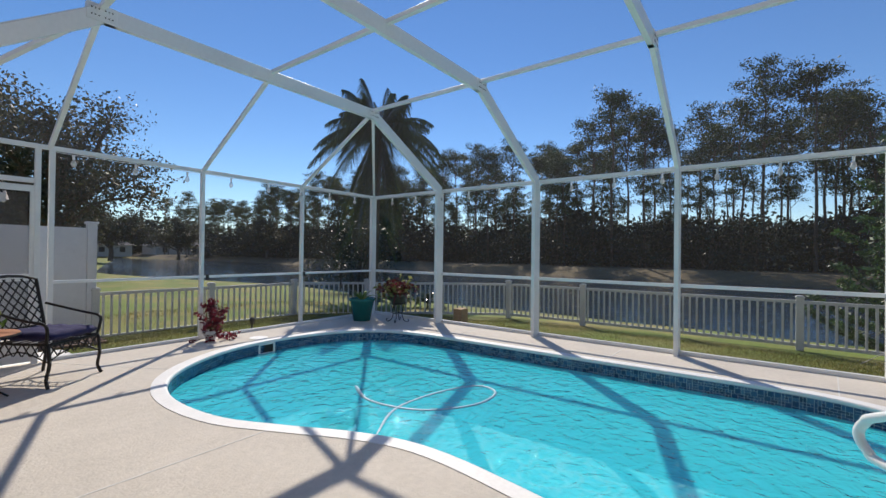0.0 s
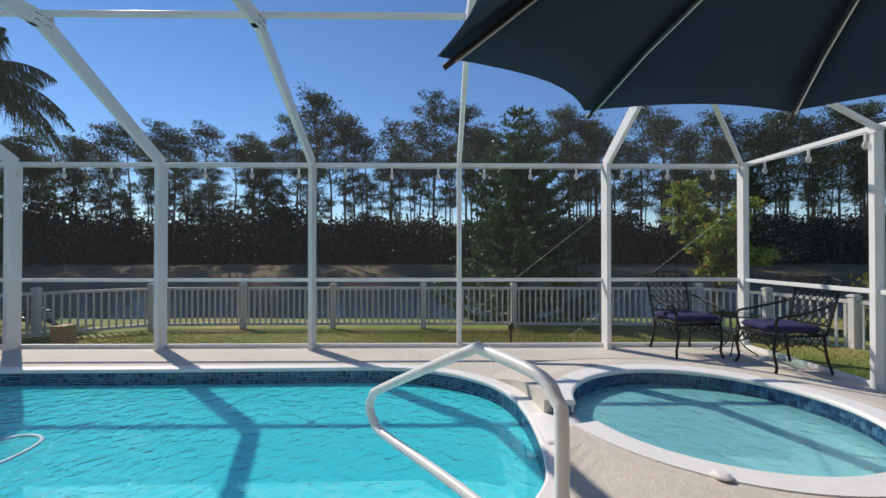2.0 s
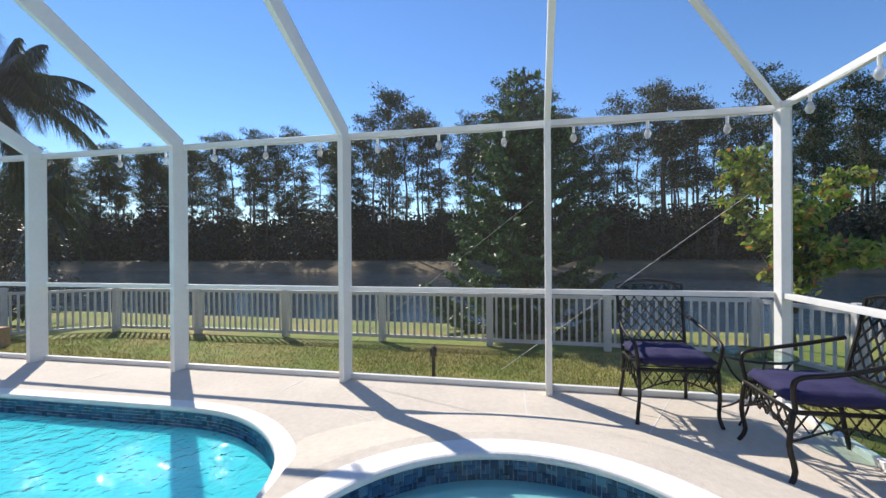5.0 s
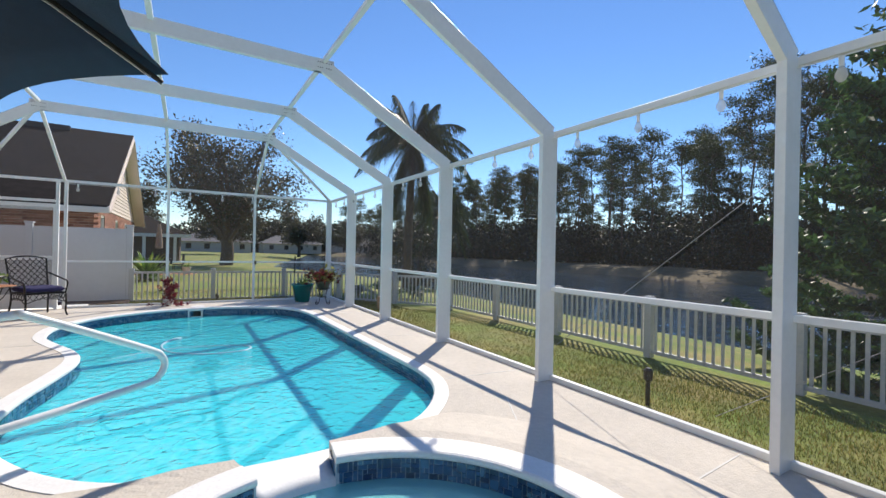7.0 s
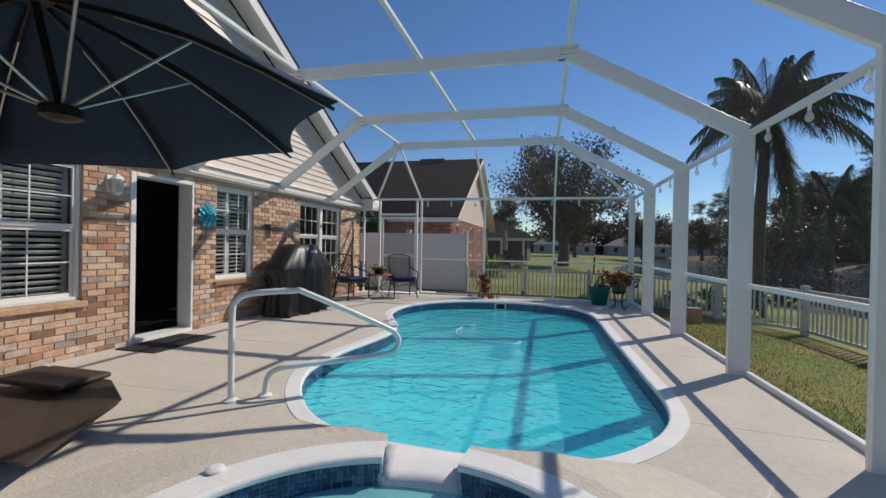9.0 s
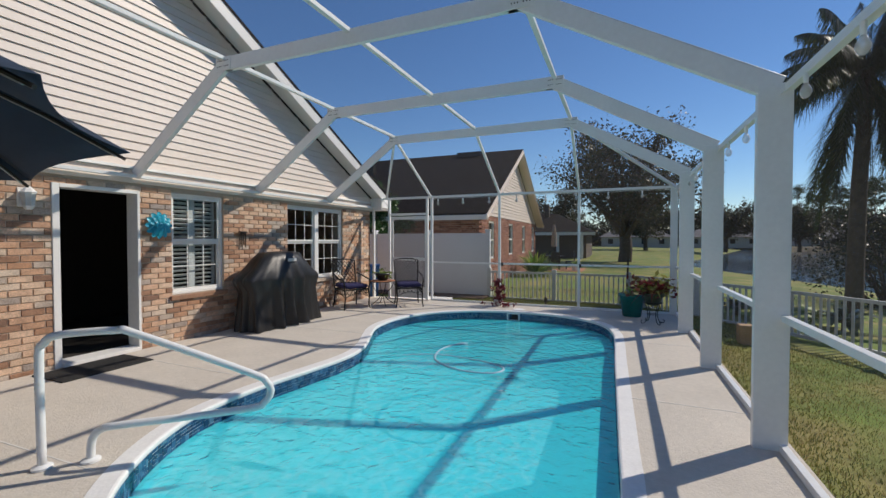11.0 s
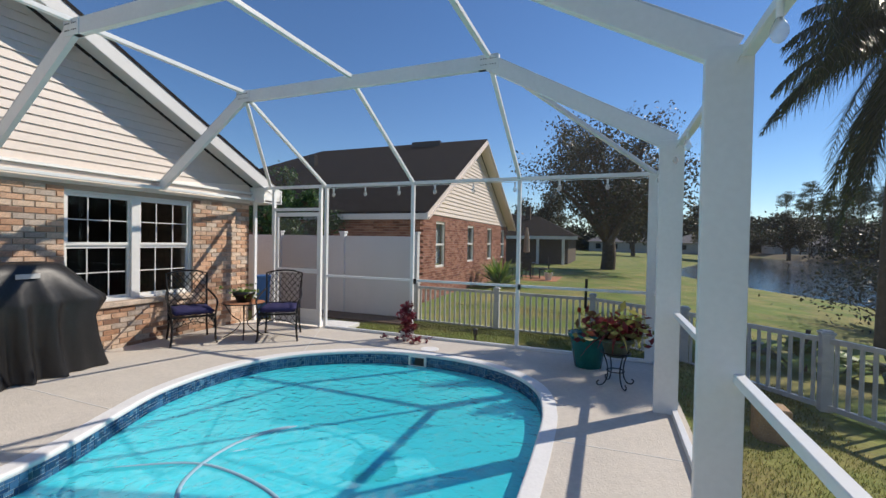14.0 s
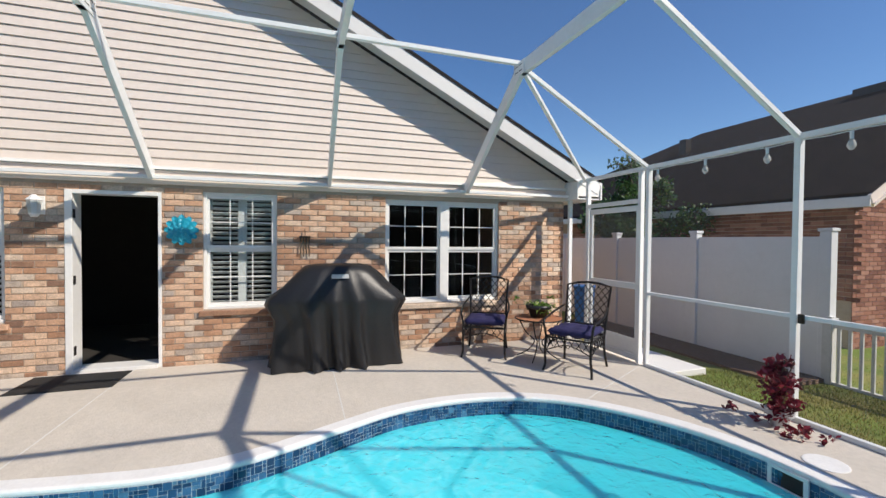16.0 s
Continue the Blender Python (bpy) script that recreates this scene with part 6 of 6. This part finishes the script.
def build_small_things():
    # door mat
    m = thing("door_mat", "black rubber door mat in front of the open door", "mat", "", (0.36, 5.10, 0.0))
    part("mat", bevelled(boxes((-0.26, 0.30, -0.45, 0.45, 0.001, 0.014)), 0.004), RUBBER, m)
    # blue flower on the bricks
    f = thing("wall_flower", "turquoise metal flower hung on the brick wall", "wall decoration", "", (0.03, 6.04, 1.63))
    for k, (n, L, w, x) in enumerate(((12, 0.185, 0.075, 0.0), (10, 0.135, 0.06, 0.02), (8, 0.085, 0.05, 0.04))):
        for i in range(n):
            a = 2 * math.pi * (i + 0.5 * (k % 2)) / n
            d, s = Vector((0, math.cos(a), math.sin(a))), Vector((0, -math.sin(a), math.cos(a)))
            V = []
            for t, ww in ((0.12, 0.2), (0.45, 0.9), (0.75, 1.0), (0.93, 0.6), (1.0, 0.05)):
                for e in (-1, 0, 1):
                    V.append(tuple(d * L * t + s * e * w * ww * 0.5 + Vector((x + 0.03 * math.sin(t * 2.6) + (0.008 if e else 0), 0, 0))))
            F = [(3 * j + c, 3 * j + c + 1, 3 * j + c + 4, 3 * j + c + 3) for j in range(4) for c in (0, 1)]
            part("petal", (V, [], F), BLUEFLOWER, f)
    part("centre", lathe(bmesh.new(), [(0.005, 0.0), (0.035, 0.01), (0.03, 0.03), (0.01, 0.04)], 12), BLUEFLOWER, f).matrix_basis = Matrix.Translation((0.04, 0, 0)) @ Matrix.Rotation(math.pi / 2, 4, "Y")
    # porch lamp
    l = thing("wall_lamp", "white wall lantern on the bricks beside the door", "lamp", "", (0.0, 4.66, 1.88))
    part("backplate", bevelled(boxes((0.0, 0.02, -0.06, 0.06, -0.10, 0.10)), 0.004), TRIM, l)
    part("lantern", lathe(bmesh.new(), [(0.03, -0.13), (0.05, -0.10), (0.065, 0.04), (0.075, 0.05), (0.02, 0.11)], 8, (0.09, 0, 0)), TRIM, l)
    part("glass", lathe(bmesh.new(), [(0.052, -0.09), (0.066, 0.035)], 8, (0.09, 0, 0)), CLEARGLASS, l)
    # wind chime like ornament
    w = thing("wall_ornament", "rusty metal chime hung on the brick wall above the grill", "wall decoration", "", (0.04, 7.43, 1.45))
    part("bar", boxes((-0.02, 0.02, -0.07, 0.07, 0.10, 0.125)), BARK, w)
    for i in range(4):
        part("chime", tube(bmesh.new(), [(0, -0.055 + i * 0.036, 0.10), (0, -0.055 + i * 0.036, -0.10 - 0.04 * (i % 2))], 0.009, 6), BARK, w)
    part("hook", tube(bmesh.new(), smooth_line([(-0.03, 0, 0.2), (0.0, 0, 0.21), (0.0, 0, 0.12)], 3), 0.004, 4), BARK, w)
    # spotlights and pole on the lawn
    for i, (x, y, h) in enumerate(((7.25, 3.01, 0.30), (4.3, 11.75, 0.22))):
        s = thing("path_light", "small black garden spotlight on a stake in the grass", "garden light", "", (x, y, -0.1))
        part("stake", tube(bmesh.new(), [(0, 0, -0.05), (0, 0, h - 0.06)], 0.02, 8), DARKMETAL, s)
        part("head", lathe(bmesh.new(), [(0.02, h - 0.07), (0.038, h - 0.05), (0.04, h + 0.03), (0.02, h + 0.05)], 12), DARKMETAL, s)
    # black tube hung on the chair rail
    t = thing("rain_gauge", "slim black tube fixed to the rail of the far screen", "tube", "", (5.95, YF + 0.04, 0.0))
    part("tube", tube(bmesh.new(), [(0, 0, 0.64), (0.01, 0, 1.05)], 0.018, 8), DARKMETAL, t)
    # thin bracing cables across the lake screen
    for a, b in (((6.86, 2.25, 0.15), (6.86, 0.15, 1.75)), ((6.86, 4.0, 0.15), (6.86, 1.95, 1.75))):
        k = thing("brace_cable", "thin steel bracing cable across the lake screen", "cable")
        part("cable", tube(bmesh.new(), [a, b], 0.003, 4), PALEGREY, k)
    bn = thing("storage_bin", "blue plastic bin standing outside by the house corner", "bin", "", (-0.35, 12.05, -0.12))
    part("body", bevelled(lathe(bmesh.new(), [(0.17, 0.0), (0.22, 0.85), (0.24, 0.86), (0.24, 0.90)], 4), 0.01), BLUEPLASTIC, bn)
    # rail latches
    for x in (3.4, 5.05):
        c = thing("latch", "small dark clamp on the white chair rail", "clamp", "", (x, YF - 0.04, RAIL))
        part("clamp", bevelled(boxes((-0.02, 0.02, -0.015, 0.015, -0.05, 0.03)), 0.003), DARKMETAL, c)
    # skimmer mouth
    sk = thing("skimmer", "white framed skimmer opening in the pool's tile band", "pool skimmer", "", (3.85, 10.555, -0.10), 0)
    part("frame", bevelled(boxes((-0.13, 0.13, -0.02, 0.0, -0.085, -0.06), (-0.13, 0.13, -0.02, 0.0, 0.05, 0.075), (-0.13, -0.10, -0.02, 0.0, -0.06, 0.05), (0.10, 0.13, -0.02, 0.0, -0.06, 0.05)), 0.003), TRIM, sk)
    # no hole behind the frame: shade of the mouth is a black slab
    part("mouth", boxes((-0.10, 0.10, -0.008, 0.0, -0.06, 0.05)), SHADEBLACK, sk, "near-black slab for the shade of the opening")
    lid = thing("deck_cover", "round pale access cover let into the deck", "access cover", "", (3.9, 10.85, 0.0))
    part("lid", lathe(bmesh.new(), [(0.13, 0.0), (0.13, 0.005), (0.12, 0.007)], 32), COPING, lid)
    # pool cleaner with its hose
    cl = thing("pool_cleaner", "blue and grey pool cleaner on the pool floor", "pool cleaner", "", (4.02, 9.15, -0.86))
    part("body", bevelled(boxes((-0.17, 0.17, -0.15, 0.15, 0.02, 0.16)), 0.04, 2), BLUEPLASTIC, cl, smooth=True)
    part("skirt", lathe(bmesh.new(), [(0.24, 0.0), (0.23, 0.02), (0.1, 0.05)], 20), DARKMETAL, cl)
    ho = thing("pool_hose", "long pale ribbed cleaner hose floating in loops in the pool", "hose")
    pts = [(4.02, 9.05, -0.66), (3.96, 8.8, -0.38), (3.62, 8.4, -0.175), (3.40, 7.95, -0.172), (3.52, 7.4, -0.172), (3.95, 7.08, -0.17), (4.38, 7.1, -0.17), (4.46, 7.36, -0.17), (4.08, 7.56, -0.172), (3.44, 7.62, -0.175), (2.95, 7.38, -0.18), (2.72, 7.2, -0.20), (2.68, 7.1, -0.30)]
    part("hose", tube(bmesh.new(), smooth_line(pts, 7), 0.018, 8), HOSE, ho, smooth=True)
    # spa fittings
    for x, y in ((4.0, 0.92), (4.75, 1.05), (3.3, 1.4)):
        d = thing("spa_jet", "small pale jet fitting on the spa wall under water", "jet", "", (x, y, -0.49))
        part("disc", lathe(bmesh.new(), [(0.035, 0.0), (0.035, 0.006), (0.02, 0.01)], 14), PALEGREY, d)
    dr = thing("drain_cover", "round tan drain cover on the spa floor", "drain", "", (4.25, 1.9, -0.93))
    part("cover", lathe(bmesh.new(), [(0.10, 0.0), (0.10, 0.01), (0.06, 0.03)], 20), WOODPALE, dr)
    kn = thing("air_control", "white round air control knob on the spa coping", "knob", "", (3.26, 2.62, SPA_Z + 0.003))
    part("knob", lathe(bmesh.new(), [(0.045, 0.0), (0.045, 0.012), (0.03, 0.02), (0.02, 0.022)], 18), TRIM, kn)
    # brown cover lying by the spa
    cv = thing("spa_cover", "folded dark brown vinyl cover lying on the deck under the umbrella", "cover", "", (1.62, 3.02, 0.0))
    bm = bmesh.new()
    top = [(-0.70, -0.60, 0.14), (0.80, -0.66, 0.16), (0.56, 0.02, 0.22), (0.12, 0.30, 0.22), (-0.60, 0.48, 0.16)]
    A = [bm.verts.new(p) for p in top]; B = [bm.verts.new((p[0] * 0.9, p[1] * 0.9, p[2] - 0.055)) for p in top]; C = [bm.verts.new((p[0] * 0.45, p[1] * 0.45, 0.0)) for p in top]
    bm.faces.new(A); bm.faces.new(C[::-1])
    for i in range(5):
        j = (i + 1) % 5
        bm.faces.new((A[i], B[i], B[j], A[j])); bm.faces.new((B[i], C[i], C[j], B[j]))
    part("lower_leaf", bevelled(bm, 0.012, 2), BROWNCOVER, cv)
    part("upper_leaf", bevelled(boxes((-0.56, 0.02, 0.02, 0.38, 0.205, 0.25)), 0.02, 2), BROWNCOVER, cv)
    # door step outside the screen door
    structure("step", bevelled(boxes((0.4, 1.95, 11.53, 12.1, -0.16, -0.005)), 0.006), COPING, "pale concrete pad outside the screen door", "step")
    structure("flower_bed", boxes((-1.5, 2.55, 12.6, 13.25, -0.14, -0.06)), MULCH, "strip of brown mulch along the tall fence", "mulch")
    # string lights along the top rail
    cable, bulbs = bmesh.new(), []
    o = WALL_X + 0.03
    run = [(o, y) for y in np.arange(0.35, 11.3, 0.62)]
    run += [(x, YF - 0.05) for x in np.arange(6.2, 1.8, -0.62)] + [(x, YN + 0.06) for x in np.arange(6.3, 0.6, -0.62)]
    st = thing("string_lights", "string of clear bulbs hung under the enclosure's top rail", "string lights")
    for (x, y) in run:
        bulbs.append((x, y))
    pts = [(o, YN + 0.05, PLATE - 0.035), (o, YF - 0.05, PLATE - 0.035)]
    for a, b in (((o, YN + 0.06), (o, YF - 0.05)), ((o, YF - 0.05), (AX, YF - 0.05)), ((o, YN + 0.06), (0.3, YN + 0.06))):
        k = 24
        tube(cable, [(a[0] + (b[0] - a[0]) * i / k, a[1] + (b[1] - a[1]) * i / k, PLATE - 0.045 - 0.008 * (i % 2)) for i in range(k + 1)], 0.004, 4)
    part("cable", cable, ALU, st)
    s0 = part("socket", lathe(bmesh.new(), [(0.012, -0.02), (0.014, 0.04)], 10), ALU, st)
    b0 = part("bulb", lathe(bmesh.new(), [(0.012, -0.02), (0.028, -0.055), (0.030, -0.075), (0.018, -0.10), (0.004, -0.108)], 12), BULBGLASS, s0, "clear glass bulb", True)
    for i, (x, y) in enumerate(bulbs):
        z = PLATE - 0.09
        if i == 0:
            s0.location = (x, y, z)
        else:
            s = new("socket", s0.data); s.parent = st; s.location = (x, y, z)
            b = new("bulb", b0.data); b.parent = s; b["label"] = "clear glass bulb"


def build_grass():
    g = np.random.default_rng(4)
    pts = []
    for (x0, x1, y0, y1, n) in ((6.92, 8.98, -0.5, 9.6, 60000), (1.8, 7.6, 11.55, 13.2, 30000), (6.95, 8.2, 9.6, 11.5, 6000), (2.2, 9, 13.4, 16.5, 12000), (5.5, 8.9, -1.6, -0.15, 5000)):
        pts.append(np.c_[g.uniform(x0, x1, n), g.uniform(y0, y1, n)])
    p = np.vstack(pts)
    n = len(p)
    z = -0.075 - 0.12 * np.clip((p[:, 0] - 7) / 2, 0, 1) - 0.10 * np.clip((p[:, 1] - 11.5) / 4, 0, 1)
    base = np.c_[p, z - 0.005]
    a = g.uniform(0, 6.283, n)
    s = np.c_[np.cos(a), np.sin(a), np.zeros(n)] * 0.0045
    h = g.uniform(0.02, 0.05, n)
    tip = base + np.c_[g.normal(0, 0.014, n), g.normal(0, 0.014, n), h]
    v = np.stack([base - s, base + s, tip], 1).reshape(-1, 3)
    tagged(part("grass", (v.tolist(), [], np.arange(3 * n).reshape(-1, 3).tolist()), GRASSB), "short green grass with straw-coloured blades", "grass", "", "stuff")


def build_bricks():
    """The bricks of the house wall: the nearest as parts, the rest joined."""
    wall = bpy.data.objects["wall_west"]
    rows = brick_rows(OPEN, -0.4, 11.36, -0.02, 2.16)
    near = [r for r in rows if 5.80 < r[0] < 8.5 and r[2] > 0.35][:290]
    keep, g, meshes = set(near), random.Random(11), {}
    V, F = [], []
    shape = ((0, 1, 2, 3), (3, 2, 6, 7), (0, 4, 5, 1), (1, 5, 6, 2), (0, 3, 7, 4))

    def vv(w, h, o):
        b = 0.003
        return [(o, b, b), (o, w - b, b), (o, w - b, h - b), (o, b, h - b), (-0.006, 0, 0), (-0.006, w, 0), (-0.006, w, h), (-0.006, 0, h)]
    for r in rows:
        w, h = r[1] - r[0], r[3] - r[2]
        o = 0.006 + g.uniform(-0.0025, 0.003)
        if r in keep:
            key = round(w, 3)
            if key not in meshes:
                me = bpy.data.meshes.new("brick")
                me.from_pydata(vv(w, h, 0.007), [], shape)
                me.materials.append(BRICK)
                meshes[key] = me
            ob = new("brick", meshes[key])
            ob.parent = wall
            ob.location = (g.uniform(-0.002, 0.002), r[0], r[2])
        else:
            k = len(V)
            V += [(x, y + r[0], z + r[2]) for x, y, z in vv(w, h, o)]
            F += [tuple(k + i for i in f) for f in shape]
    tagged(part("brick_courses", (V, [], F), BRICKG, wall, "joined tan and red bricks"), kind="stuff")


# ---- build ----
build_ground()
build_deck()
spa_ring = build_spa()
build_cage()
build_house()
sash_window("window_1", *OPEN[1], "white double-hung window with plantation shutters in the brick wall", True)
sash_window("window_2", *OPEN[2], "white double window with dark panes in the brick wall", False, True)
sash_window("window_3", *OPEN[3], "wide white double-hung window with plantation shutters", True)
build_door()
build_fences()
build_neighbour()
build_umbrella()
build_grill()
build_handrail()
chair("armchair", (0.54, 9.78, 0), -30, "black iron lattice armchair with navy cushion by the double window", "iron chairs by the house")
chair("armchair", (1.51, 10.53, 0), -56, "black iron lattice armchair with navy cushion by the screen door", "iron chairs by the house")
chair("armchair", (6.45, 0.93, 0), 182, "black iron lattice armchair with navy cushion beside the lake screen", "iron chairs by the spa")
chair("armchair", (5.72, 0.30, 0), 90, "black iron lattice armchair with navy cushion beside the spa", "iron chairs by the spa")
side_table("side_table", (0.98, 10.33, 0), 0.30, 0.54, TERRACOTTA, "round iron side table with a rust-toned top between the chairs")
side_table("side_table", (6.42, 0.32, 0), 0.26, 0.50, GREENGLASS, "round iron side table with a glass top beside the chairs")
build_plants()
build_small_things()
palm((11.3, 16.1, -0.4), 6.1, 3.1, 3, 60, skirt=0.3)
palm((16.2, 21.6, -0.9), 4.3, 2.6, 7, 34, "lower palm with arching fronds beside the lake", 0.1)
norfolk((11.3, 2.1, -0.6), 5.4, 3.7, 5)
limb_tree("oak_tree", (6.2, 36, -0.3), 10.5, 13, 2, OAKLEAF, "large spreading oak with thin dusty foliage beyond the lawn", 17, 22, 0.12, 0.5, 0.22)
limb_tree("maple_tree", (9.9, -1.8, -0.35), 3.3, 1.8, 6, MAPLE, "small yellow green tree with reddening leaves behind the fence", 7, 16, 0.06, 0.06, 0.25)
brush_tree(300, 4.6, 5.0, "dark leafy shrubs by the lake behind the palm", "shrubs by the lake", None, 60, 0.07).matrix_basis = Matrix.Translation((13.4, 19.2, -0.8)) @ Matrix.Scale(0.75, 4)
limb_tree("small_tree", (-1.9, 14.7, -0.2), 3.6, 2.6, 12, SPRUCE, "small green tree behind the tall fence", 8, 30, 0.05, 0.08, 0.35)
build_far_woods()
build_beyond()
build_grass()
for nm, line, zt, zl, o in (("pool_tiles", COPE_IN + COPE_IN[:1], -0.035, -0.195, 0.006), ("spa_tiles", spa_ring, SPA_Z - 0.042, -0.10, 0.006)):
    tagged(part(nm, tiled_band(line, zt, zl, o, 5), TILE), "joined blue glass mosaic tiles at the waterline", "tiles", "", "stuff")
build_bricks()
